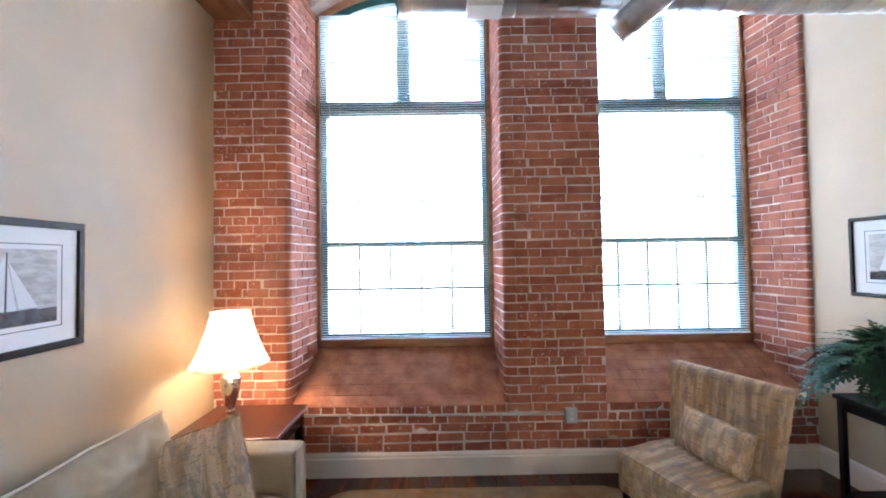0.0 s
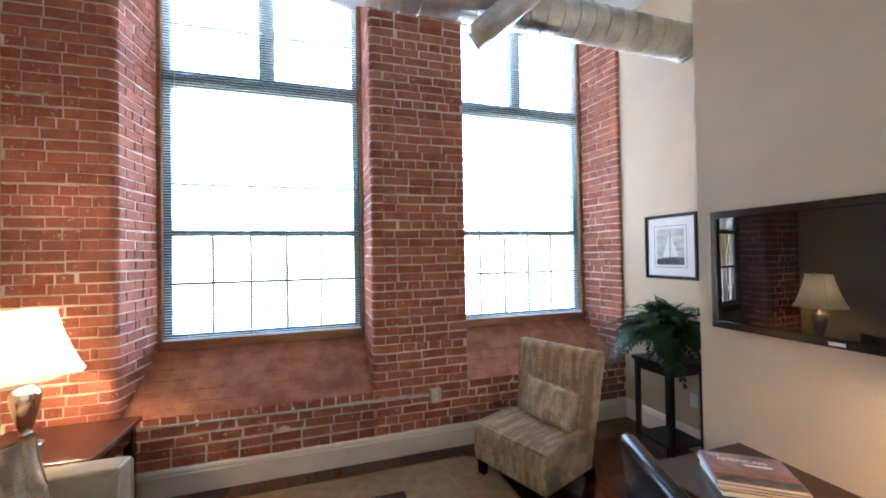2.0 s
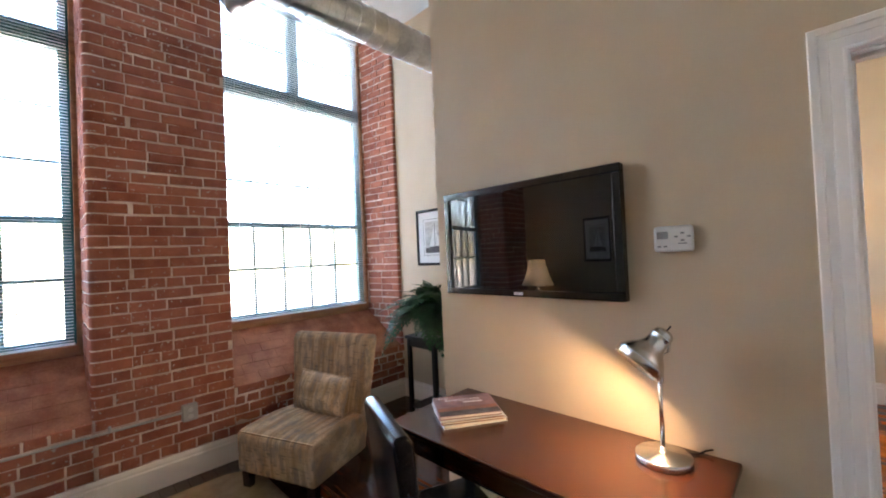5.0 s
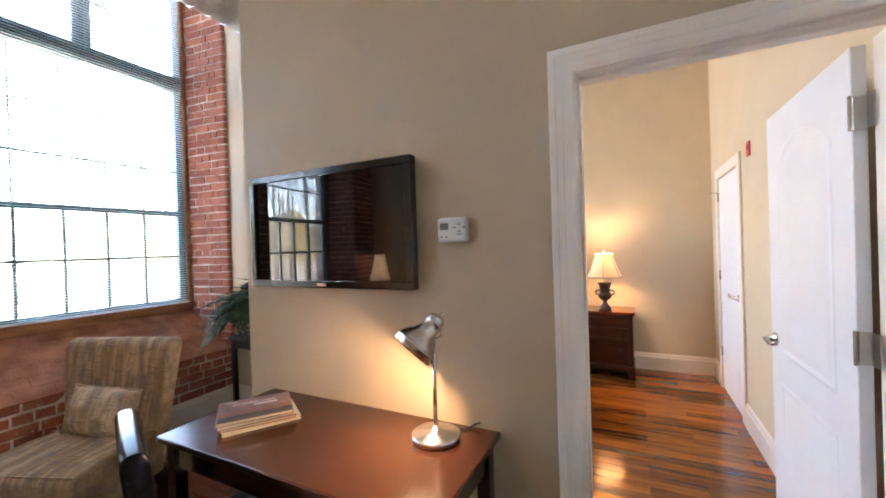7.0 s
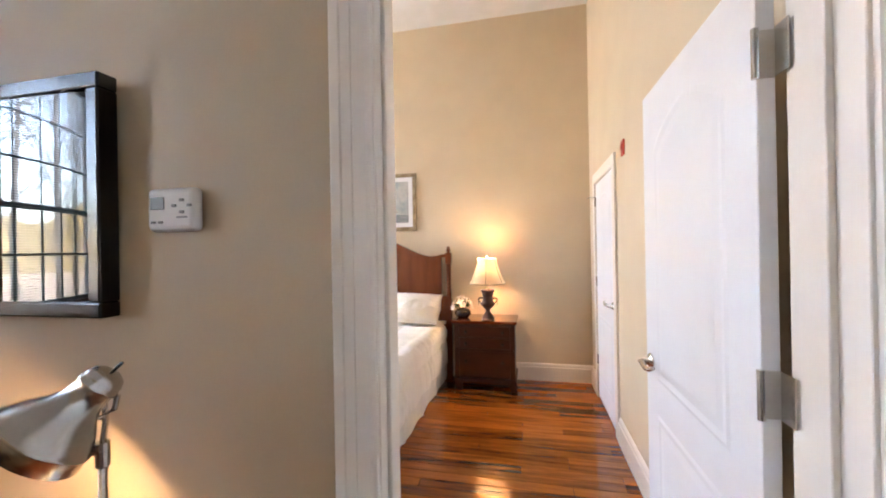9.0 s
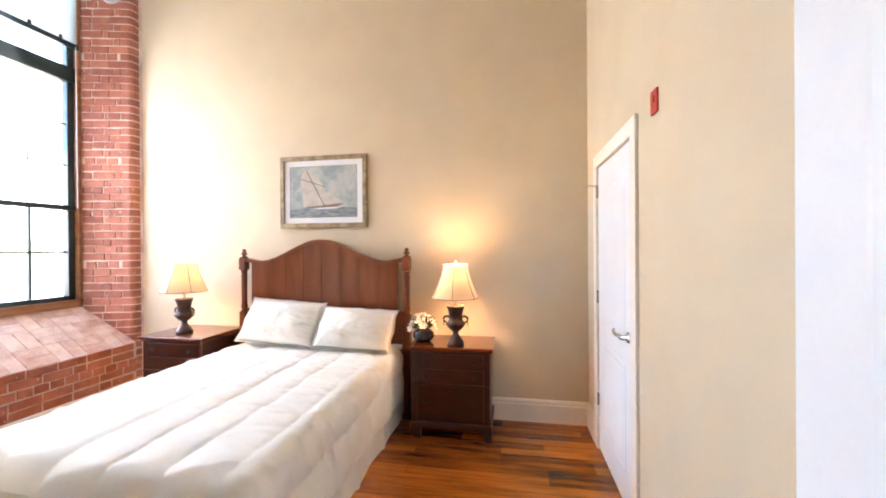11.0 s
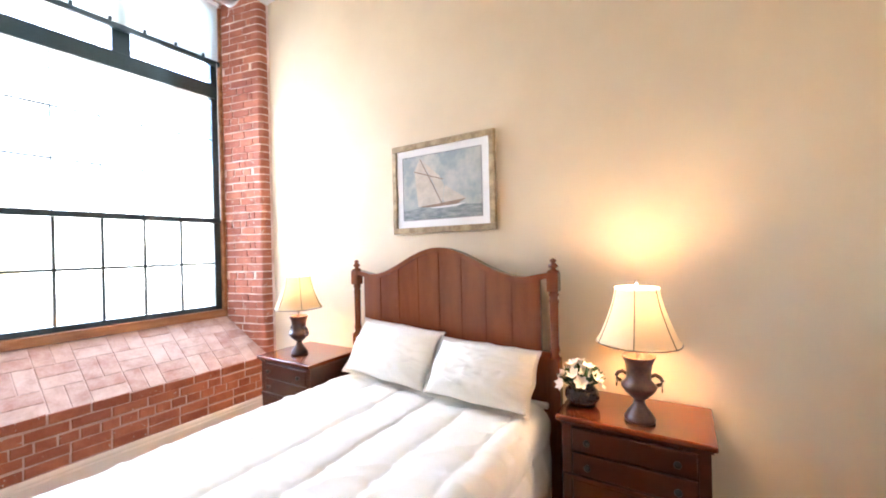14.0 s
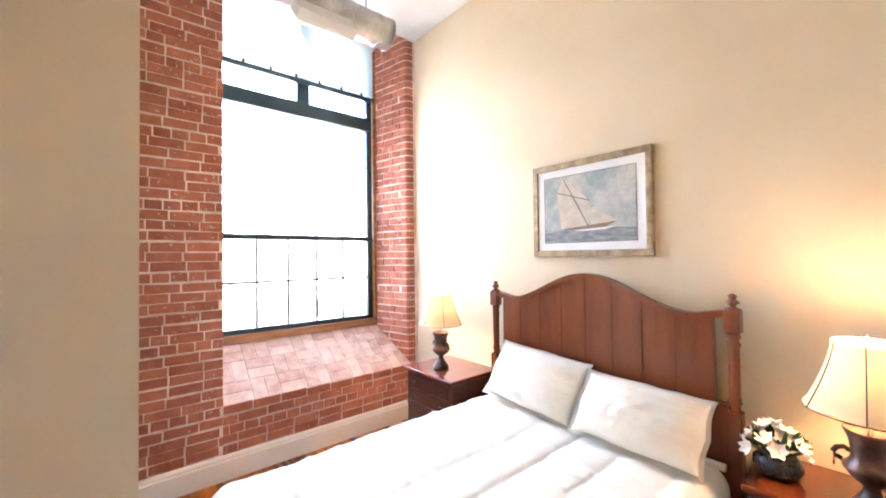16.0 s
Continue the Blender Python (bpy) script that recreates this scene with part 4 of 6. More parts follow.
part("binding", tube(bmesh.new(), [(x, y, 0.008) for x, y in pts + pts[:1]], 0.008, 6), RUGF, rg)

# armless chair
CHAIR = pose(3.48, 2.137, 0, 0, 0, -69)
ch = thing("slipper_chair", "armless slipper chair in tan and grey woven stripe", "chair", CHAIR)


def upholstered(pts, x0, x1, bev, flare=None):
    """A padded body pushed along x; flare(z) widens it with height."""
    bm = prism(bmesh.new(), pts, x0, x1, "x")
    if flare:
        for v in bm.verts:
            v.co.x *= flare(v.co.z)
    bmesh.ops.bevel(bm, geom=bm.edges[:], offset=bev, segments=4, affect="EDGES", profile=0.5)
    return bm


part("seat", upholstered([(-0.32, 0.12), (0.24, 0.12), (0.24, 0.39), (0.0, 0.415), (-0.29, 0.405), (-0.33, 0.38)], -0.335, 0.335, 0.03), STRIPE, ch, smooth=True)
bk_ = upholstered([(0.17, 0.14), (0.27, 0.14), (0.325, 0.55), (0.375, 0.90), (0.36, 0.945), (0.30, 0.95), (0.265, 0.915), (0.225, 0.62), (0.18, 0.40)], -0.32, 0.32, 0.022, lambda z: 0.96 + 0.22 * max(0.0, z - 0.14) / 0.8)
part("backrest", bk_, STRIPE, ch, smooth=True)
for sx in (-1, 1):
    pts = [(sx * (0.31 * (0.96 + 0.22 * (z - 0.14) / 0.8) + 0.006), y, z) for y, z in ((0.20, 0.42), (0.235, 0.62), (0.275, 0.905))]
    part("welt", tube(bmesh.new(), pts, 0.005, 6), STRIPE, ch, smooth=True)
for x in (-0.285, 0.285):
    part("leg", prism(bmesh.new(), [(-0.30, 0.14), (-0.24, 0.14), (-0.25, 0.0), (-0.29, 0.0)], x - 0.03, x + 0.03, "x"), DARKW, ch)
    part("leg", prism(bmesh.new(), [(0.18, 0.15), (0.26, 0.15), (0.31, 0.0), (0.26, 0.0)], x - 0.03, x + 0.03, "x"), DARKW, ch)
lum = thing("lumbar_pillow", "small oblong pillow in the chair's woven stripe", "pillow", CHAIR @ pose(0.05, 0.10, 0.55, -17, 4, 0))
part("cover", cushion(0.45, 0.275, 0.15, seed=6, folds=0.012), STRIPE2, lum, smooth=True)
part("piping", cushion_rim(0.45, 0.275, 0, r=0.007), STRIPE2, lum)

# plant stand and fern
ps = thing("plant_stand", "tall black wooden plant stand with low shelf", "stand")
for x in (4.50, 4.825):
    for y in (1.86, 2.185):
        part("leg", mkbox(x, y, 0, x + 0.035, y + 0.035, 0.77, bev=0.003), BLACKW, ps)
part("top", mkbox(4.485, 1.845, 0.77, 4.875, 2.235, 0.80, bev=0.005), BLACKW, ps)
part("shelf", mkbox(4.51, 1.87, 0.14, 4.85, 2.21, 0.16, bev=0.003), BLACKW, ps)
for a in ((4.51, 1.868, 4.85, 1.885), (4.51, 2.195, 4.85, 2.212), (4.508, 1.87, 4.525, 2.21), (4.835, 1.87, 4.852, 2.21)):
    part("rail", mkbox(a[0], a[1], 0.70, a[2], a[3], 0.77, bev=0.002, seg=1), BLACKW, ps)
fern = thing("fern", "green bushy fern with broad pinnate fronds in a black pot", "plant", pose(4.68, 2.04, 0.80))
part("pot", lathe(bmesh.new(), [(0.085, 0), (0.09, 0.01), (0.115, 0.12), (0.12, 0.13), (0.105, 0.13), (0.10, 0.115)], seg=24), POT, fern, smooth=True)


def frond(length, width, droop, rise):
    """One arched frond: a thin rib with pairs of broad overlapping leaflets, each folded along its middle."""
    bm = bmesh.new()
    n = 17

    def at(t):
        return Vector((length * (t * 0.9 + 0.1 * math.sin(t * 1.5)), 0, rise * math.sin(t * math.pi * 0.62) - droop * t * t))

    for i in range(n):
        a, b = at(i / n), at((i + 1) / n)
        e = Vector((0, 0.003, 0))
        bm.faces.new([bm.verts.new(p) for p in (a - e, b - e, b + e, a + e)])
    for i in range(1, n + 1):
        t = i / (n + 0.4)
        p = at(t)
        fwd = (at(min(1.0, t + 0.05)) - at(t - 0.05)).normalized()
        w = width * (math.sin(math.pi * min(1.0, t * 0.9 + 0.1)) ** 0.7) * (1.0 + 0.15 * math.sin(i * 2.3))
        half = length / n * 0.95
        for sy in (-1, 1):
            out = (Vector((0, sy, 0.28 - 0.3 * t)) + fwd * 0.55).normalized()
            tip, mid = p + out * w + Vector((0, 0, -0.12 * w)), p + out * w * 0.55 + Vector((0, 0, 0.05 * w))
            q = [bm.verts.new(c) for c in (p, mid - fwd * half, tip, mid + fwd * half * 0.8, mid + Vector((0, 0, -0.006)))]
            for a, b in ((0, 1), (1, 2), (2, 3), (3, 0)):
                bm.faces.new((q[a], q[b], q[4]))
    return bm


rng = random.Random(4)
fm = []
for k in range(6):
    bm = frond(0.33 + 0.03 * k, 0.085 + 0.008 * (k % 3), 0.17 + 0.04 * k, 0.2 + 0.02 * (k % 4))
    me = bpy.data.meshes.new("frond")
    bm.to_mesh(me)
    bm.free()
    me.materials.append(FERN)
    fm.append(me)
for k in range(150):
    f = new("frond", fm[rng.randrange(6)])
    f.parent = fern
    az = k * 137.5 + rng.uniform(-14, 14)
    pitch = -82 + 98 * (k / 150) ** 0.8 + rng.uniform(-9, 9)
    s = rng.uniform(0.78, 1.06) * (0.72 if math.cos(radians(az)) > 0.45 else 1.0)
    f.matrix_local = pose(0.03 * math.cos(radians(az)), 0.03 * math.sin(radians(az)), 0.11, 0, 0, az) @ pose(0, 0, 0, rng.uniform(-14, 14), pitch, 0) @ Matrix.Diagonal((s, s, s, 1))

# ---- pictures ----


def picture(name, label, m, w, h, fw, frame_mat, mount, art, deep=0.022):
    """A framed print facing -y, its middle at the origin; art(parent, width, height) lays the print."""
    p = thing(name, label, "picture", m)
    for a in ((-w / 2, -h / 2, w / 2, -h / 2 + fw), (-w / 2, h / 2 - fw, w / 2, h / 2), (-w / 2, -h / 2 + fw, -w / 2 + fw, h / 2 - fw), (w / 2 - fw, -h / 2 + fw, w / 2, h / 2 - fw)):
        part("frame", mkbox(a[0], -deep, a[1], a[2], 0, a[3], bev=0.006), frame_mat, p)
    part("mount", mkbox(-w / 2 + fw, -deep + 0.012, -h / 2 + fw, w / 2 - fw, -0.003, h / 2 - fw), MATB, p, "white mount")
    iw, ih = w - 2 * fw - 2 * mount, h - 2 * fw - 2 * mount
    y = -deep + 0.0115
    for a in ((-1, -1, 1, -1), (-1, 1, 1, 1), (-1, -1, -1, 1), (1, -1, 1, 1)):
        e = 0.024 if frame_mat is BLACKFR else 0.003
        part("mount_line", mkbox(a[0] * (iw / 2 + e) - 0.002, y - 0.0006, a[1] * (ih / 2 + e) - 0.002, a[2] * (iw / 2 + e) + 0.002, y, a[3] * (ih / 2 + e) + 0.002), INKD, p)
    art(p, iw, ih, y)
    return p


def flat(parent, name, pts, y, t, material, label=""):
    return part(name, prism(bmesh.new(), pts, y - t, y, "y"), material, parent, label)


def ship_grey(p, w, h, y):
    flat(p, "print", [(-w / 2, -h / 2), (w / 2, -h / 2), (w / 2, h / 2), (-w / 2, h / 2)], y, 0.001, INKG, "grey engraving of a sailing ship")
    flat(p, "sea", [(-w / 2, -h / 2), (w / 2, -h / 2), (w / 2, -h * 0.3), (-w / 2, -h * 0.34)], y - 0.001, 0.0006, INKD)
    flat(p, "sail", [(-w * 0.28, -h * 0.28), (w * 0.1, -h * 0.3), (0.0, h * 0.42)], y - 0.001, 0.0006, MATB)
    flat(p, "sail", [(w * 0.02, h * 0.34), (w * 0.3, -h * 0.28), (w * 0.12, -h * 0.28)], y - 0.001, 0.0006, MATB)
    flat(p, "hull", [(-w * 0.3, -h * 0.31), (w * 0.3, -h * 0.29), (w * 0.22, -h * 0.4), (-w * 0.22, -h * 0.4)], y - 0.0016, 0.0006, INKD)
    flat(p, "mast", [(-0.004, -h * 0.3), (0.004, -h * 0.3), (0.006, h * 0.45), (0.0, h * 0.45)], y - 0.0016, 0.0006, INKD)


def ship_colour(p, w, h, y):
    flat(p, "painting", [(-w / 2, -h / 2), (w / 2, -h / 2), (w / 2, h / 2), (-w / 2, h / 2)], y, 0.001, SKYP, "muted painting of a yacht at sea")
    flat(p, "sea", [(-w / 2, -h / 2), (w / 2, -h / 2), (w / 2, -h * 0.33), (-w * 0.1, -h * 0.29), (-w / 2, -h * 0.35)], y - 0.001, 0.0006, SEAP)
    for q in ([(-0.338, 0.25), (-0.156, 0.172), (0.011, -0.287), (-0.296, -0.303)],
              [(-0.338, 0.275), (-0.268, 0.45), (-0.166, 0.195)],
              [(-0.25, 0.45), (-0.003, 0.15), (0.05, 0.0), (0.02, -0.26), (-0.128, 0.16)],
              [(0.06, 0.0), (0.318, -0.225), (0.05, -0.265), (0.035, -0.2)]):
        flat(p, "sail", [(w * a, h * b) for a, b in q], y - 0.001, 0.0006, SAIL)
    flat(p, "mast", [(w * 0.018, -h * 0.287), (w * 0.032, -h * 0.287), (-w * 0.252, h * 0.45), (-w * 0.264, h * 0.45)], y - 0.0016, 0.0006, SPAR)
    flat(p, "gaff", [(-w * 0.34, h * 0.272), (w * 0.04, h * 0.1), (w * 0.04, h * 0.086), (-w * 0.34, h * 0.256)], y - 0.0022, 0.0006, SPAR)
    flat(p, "hull", [(-w * 0.296, -h * 0.303), (w * 0.318, -h * 0.23), (w * 0.2, -h * 0.305), (-w * 0.1, -h * 0.325)], y - 0.0016, 0.0006, SPAR)
    flat(p, "bow_wave", [(-w * 0.15, -h * 0.325), (w * 0.22, -h * 0.305), (w * 0.33, -h * 0.285), (w * 0.2, -h * 0.335), (-w * 0.05, -h * 0.345)], y - 0.0022, 0.0006, MATB)


picture("framed_print", "black-framed grey ship engraving on the beige wall", pose(XN, 2.215, 1.715, 0, 0, -90), 0.535, 0.575, 0.028, BLACKFR, 0.1, ship_grey)
picture("framed_print", "wide black-framed grey schooner engraving above the sofa", pose(XL, 1.275, 1.651, 0, 0, 90), 0.71, 0.61, 0.036, BLACKFR, 0.1, ship_grey)
picture("framed_painting", "champagne-framed yacht painting hanging above the headboard", pose(XR, 0.794, 2.018, 0, 0, -90), 0.868, 0.675, 0.044, GILT, 0.058, ship_colour, 0.03)

# ---- desk and what stands on it ----
dk = thing("desk", "dark cherry writing desk with tapered legs against the wall", "desk")
part("desktop", mkbox(3.265, -0.335, 0.76, XTV - 0.004, 0.88, 0.785, bev=0.006), DESKW, dk)
for a in ((3.30, -0.295, 3.32, 0.84), (3.765, -0.295, 3.785, 0.84)):
    part("apron", mkbox(a[0], a[1], 0.665, a[2], a[3], 0.76, bev=0.002, seg=1), DARKW, dk)
for y in (-0.3, 0.825):
    part("apron", mkbox(3.30, y, 0.665, 3.785, y + 0.02, 0.76, bev=0.002, seg=1), DARKW, dk)
part("drawer", mkbox(3.292, 0.0, 0.68, 3.302, 0.56, 0.745, bev=0.003), DESKW, dk)
for x in (3.29, 3.745):
    for y in (-0.31, 0.805):
        part("leg", prism(bmesh.new(), [(x, 0.765), (x + 0.05, 0.765), (x + 0.042, 0.0), (x + 0.008, 0.0)], y, y + 0.05, "y"), DARKW, dk)

dc = thing("desk_chair", "black leather side chair pushed under the desk", "chair", pose(3.105, 0.655, 0, 0, 0, -111.7))
# its front looks along local +y, towards the desk
part("backrest", upholstered([(0.0, 0.40), (0.06, 0.40), (0.02, 0.90), (0.0, 0.935), (-0.05, 0.93), (-0.055, 0.9)], -0.225, 0.225, 0.016), LEATHER, dc, smooth=True)
part("seat", mkbox(-0.225, 0.02, 0.40, 0.225, 0.44, 0.47, bev=0.02, seg=3), LEATHER, dc, smooth=True)
for x in (-0.2, 0.2):
    part("leg", prism(bmesh.new(), [(0.03, 0.41), (0.075, 0.41), (0.02, 0.0), (-0.01, 0.0)], x - 0.02, x + 0.02, "x"), DARKW, dc)
    part("leg", prism(bmesh.new(), [(0.385, 0.41), (0.43, 0.41), (0.425, 0.0), (0.395, 0.0)], x - 0.02, x + 0.02, "x"), DARKW, dc)


def book(name, label, m, w, d, t, cover):
    b = thing(name, label, "book", m, group="books on the desk")
    part("page_block", mkbox(0.004, 0.004, 0.003, w - 0.004, d - 0.004, t - 0.003), PAGE, b)
    for z in (0, t - 0.003):
        part("cover", mkbox(0, 0, z, w, d, z + 0.003, bev=0.001, seg=1), cover, b)
    part("spine", mkbox(-0.003, 0, 0, 0.001, d, t, bev=0.001, seg=1), cover, b)
    return b


book("book", "pale paperback at the foot of the stack", pose(3.36, 0.615, 0.7855, 0, 0, -32), 0.285, 0.215, 0.016, COVERB)
book("book", "cream magazine with orange cover in the stack", pose(3.355, 0.625, 0.8020, 0, 0, -36), 0.275, 0.215, 0.012, COVERO)
book("book", "thin pale picture book in the stack", pose(3.35, 0.625, 0.8145, 0, 0, -34), 0.28, 0.22, 0.010, COVERB)
bk = book("book", "glossy art book with a dusk landscape cover", pose(3.345, 0.63, 0.8250, 0, 0, -37), 0.275, 0.225, 0.016, COVER)


def lettering(parent, text, x, y, z, size):
    """Flat raised letters in the built-in font."""
    cu = bpy.data.curves.new("lettering", "FONT")
    cu.body, cu.size, cu.extrude = text, size, 0.0002
    tmp = bpy.data.objects.new("lettering_tmp", cu)
    scene.collection.objects.link(tmp)
    me = bpy.data.meshes.new_from_object(tmp.evaluated_get(bpy.context.evaluated_depsgraph_get()))
    bpy.data.objects.remove(tmp)
    me.materials.clear()
    me.materials.append(MATB)
    o = new("lettering", me)
    o.parent = parent
    o.location = (x, y, z)


lettering(bk, "THE", 0.02, 0.19, 0.0163, 0.026)
lettering(bk, "AMERICAN", 0.045, 0.158, 0.0163, 0.034)
part("title_bar", mkbox(0.13, 0.132, 0.016, 0.22, 0.146, 0.0164), MATB, bk)
part("cover_sunset", mkbox(0.004, 0.05, 0.016, 0.271, 0.085, 0.0163), COVERO, bk, "orange landscape band")
part("cover_shore", mkbox(0.004, 0.003, 0.016, 0.271, 0.05, 0.0163), INKD, bk, "dark shore band")

dl = thing("desk_lamp", "brushed nickel pharmacy desk lamp, lit, with tilted bell head", "lamp", pose(3.672, -0.135, 0.7855))
part("base", lathe(bmesh.new(), [(0.086, 0), (0.089, 0.003), (0.089, 0.021), (0.086, 0.024), (0.055, 0.027), (0.052, 0.030), (0.02, 0.033), (0.012, 0.04), (0.009, 0.05)], seg=36), NICKEL, dl, smooth=True)
part("stem", tube(bmesh.new(), [(0, 0, 0.04), (0, -0.002, 0.31)], 0.0075, 12), NICKEL, dl, smooth=True)
part("collar", tube(bmesh.new(), [(0, -0.002, 0.27), (0, -0.002, 0.315)], 0.012, 12), NICKEL, dl)
part("thumbscrew", tube(bmesh.new(), [(0.0, 0.01, 0.292), (0.0, 0.028, 0.292)], 0.006, 8), NICKEL, dl)
HEAD_AT, HEAD_DIR = Vector((0.000, -0.031, 0.450)), Vector((-0.47, 0.51, -0.72))
part("arm", tube(bmesh.new(), [(0, -0.002, 0.31), (0.003, -0.006, 0.35), (0.0, -0.008, HEAD_AT.z - 0.03)], 0.005, 10), NICKEL, dl)
hd = part("head", lathe(bmesh.new(), [(0.0005, 0.0), (0.018, 0.002), (0.028, 0.008), (0.033, 0.018), (0.033, 0.026), (0.0355, 0.028), (0.0355, 0.033), (0.033, 0.036), (0.034, 0.052), (0.036, 0.066), (0.046, 0.084), (0.062, 0.102), (0.074, 0.12), (0.0785, 0.128), (0.081, 0.130), (0.081, 0.134), (0.0795, 0.137), (0.083, 0.158), (0.081, 0.158), (0.076, 0.132), (0.06, 0.104), (0.044, 0.086), (0.032, 0.066)], seg=36, caps=False), NICKEL, dl, "bell-shaped metal head", True)
hd.matrix_local = Matrix.Translation(HEAD_AT) @ HEAD_DIR.to_track_quat("Z", "Y").to_matrix().to_4x4()
part("switch", tube(bmesh.new(), [(0.0, 0.0, 0.002), (0.0, 0.0, -0.02)], 0.003, 8), BLACKP, hd)
part("bracket", tube(bmesh.new(), [(0, -0.036, 0.03), (0, -0.05, 0.05), (0, -0.043, 0.075)], 0.005, 8), NICKEL, hd)
part("bulb", lathe(bmesh.new(), [(0.012, 0.07), (0.026, 0.095), (0.024, 0.118), (0.008, 0.128)], seg=12), BULB, hd, "glowing bulb", True)
part("cord", tube(bmesh.new(), [(0.08, -0.04, 0.006), (0.11, -0.08, 0.004), (0.135, -0.1, 0.012), (0.14, -0.12, 0.02)], 0.003, 6), BLACKP, dl)

# ---- television ----
tv = thing("television", "black flat television mounted on the beige wall, off", "television")
ty0, ty1, tz0, tz1, tx = -0.005, 0.957, 1.312, 1.862, 3.765
bz = 0.035
for a in ((ty0, tz0, ty1, tz0 + bz), (ty0, tz1 - bz, ty1, tz1), (ty0, tz0 + bz, ty0 + bz, tz1 - bz), (ty1 - bz, tz0 + bz, ty1, tz1 - bz)):
    part("bezel", mkbox(tx, a[0], a[1], tx + 0.045, a[2], a[3], bev=0.004), BLACKP, tv)
bm = bmesh.new()
strip = []
for k in range(33):
    u = -1 + k / 16
    y = (ty0 + ty1) / 2 + u * ((ty1 - ty0) / 2 - bz + 0.002)
    strip.append([bm.verts.new((tx + 0.004 + 0.0035 * u * u + 0.005 * u ** 6, y, z)) for z in (tz0 + bz - 0.002, tz1 - bz + 0.002)])
for a, c in zip(strip, strip[1:]):
    bm.faces.new((a[0], a[1], c[1], c[0]))
part("screen", bm, SCREEN, tv, "dark reflective screen, faintly bowed", True)
part("back_panel", mkbox(tx + 0.012, ty0 + bz - 0.002, tz0 + bz - 0.002, tx + 0.04, ty1 - bz + 0.002, tz1 - bz + 0.002), BLACKP, tv)
part("badge", mkbox(tx - 0.001, 0.46, tz0 + 0.009, tx + 0.002, 0.51, tz0 + 0.022, bev=0.0005, seg=1), WHITEP, tv, "small pale badge")
part("wall_bracket", mkbox(tx + 0.044, 0.3, 1.45, XTV, 0.65, 1.72), BLACKP, tv)

# ---- bedroom ----
bed = thing("bed", "queen bed with arched cherry headboard and ivory quilt", "bed")
HBX = 7.34
YC, YH = 0.73, 0.763   # middle of the mattress and of the headboard


def crest(s):
    """Height of the headboard's crest over its middle: a raised bow falling to low shoulders."""
    a = abs(s)
    return 1.375 + 0.195 * (0.5 + 0.5 * math.cos(math.pi * min(1.0, a / 0.62))) + (0.02 * max(0, a - 0.62) / 0.1)


n = 8
edges = [-0.715 + 1.43 * i / n for i in range(n + 1)]
for i in range(n):
    a, b2 = edges[i] + 0.005, edges[i + 1] - 0.005
    pts = [(YH + a, 0.35), (YH + b2, 0.35)] + [(YH + b2 + (a - b2) * k / 5, crest(b2 + (a - b2) * k / 5) - 0.03) for k in range(6)]
    part("headboard_panel", prism(bmesh.new(), pts, HBX, HBX + 0.028, "x"), BEDW, bed)
part("headboard_back", prism(bmesh.new(), [(YH - 0.715, 0.36), (YH + 0.715, 0.36)] + [(YH + 0.715 - 1.43 * k / 24, crest(0.715 - 1.43 * k / 24) - 0.035) for k in range(25)], HBX + 0.004, HBX + 0.022, "x"), BEDW, bed)
bm = bmesh.new()
N = 32
for k in range(N):
    s0, s1 = -0.765 + 1.53 * k / N, -0.765 + 1.53 * (k + 1) / N
    prism(bm, [(YH + s0, crest(s0) - 0.035), (YH + s1, crest(s1) - 0.035), (YH + s1, crest(s1)), (YH + s0, crest(s0))], HBX - 0.02, HBX + 0.045, "x")
bmesh.ops.remove_doubles(bm, verts=bm.verts, dist=0.0005)
part("crest_rail", bm, BEDW, bed)
for y in (YH - 0.795, YH + 0.795):
    po = part("post", mkbox(HBX - 0.025, y - 0.032, 0.0, HBX + 0.04, y + 0.032, 0.9, bev=0.005), BEDW, bed)
    part("post_turning", lathe(bmesh.new(), [(0.03, 0.9), (0.022, 0.92), (0.03, 0.945), (0.024, 0.97), (0.026, 1.215), (0.03, 1.235), (0.022, 1.255), (0.032, 1.272), (0.024, 1.29)], HBX + 0.008, y, 0, 18), BEDW, po, smooth=True)
    part("post_block", mkbox(HBX - 0.027, y - 0.034, 1.29, HBX + 0.042, y + 0.034, 1.405, bev=0.006), BEDW, po)
    part("finial", lathe(bmesh.new(), [(0.034, 1.405), (0.036, 1.413), (0.018, 1.42), (0.012, 1.428), (0.027, 1.436), (0.03, 1.445), (0.018, 1.456), (0.013, 1.462), (0.02, 1.47), (0.019, 1.478), (0.005, 1.488)], HBX + 0.008, y, 0, 18), BEDW, po, smooth=True)
part("lower_rail", mkbox(HBX - 0.008, YH - 0.77, 0.3, HBX + 0.035, YH + 0.77, 0.93, bev=0.004), BEDW, bed)
part("mattress", mkbox(5.36, YC - 0.70, 0.18, HBX - 0.03, YC + 0.70, 0.56, bev=0.04, seg=3), LINEN, bed, smooth=True)
for y in (YC - 0.71, YC + 0.67):
    part("side_rail", mkbox(5.36, y, 0.2, HBX, y + 0.04, 0.34, bev=0.004), BEDW, bed)
for y in (YC - 0.65, YC + 0.65):
    part("foot_leg", mkbox(5.38, y - 0.03, 0, 5.44, y + 0.03, 0.2, bev=0.004), BEDW, bed)
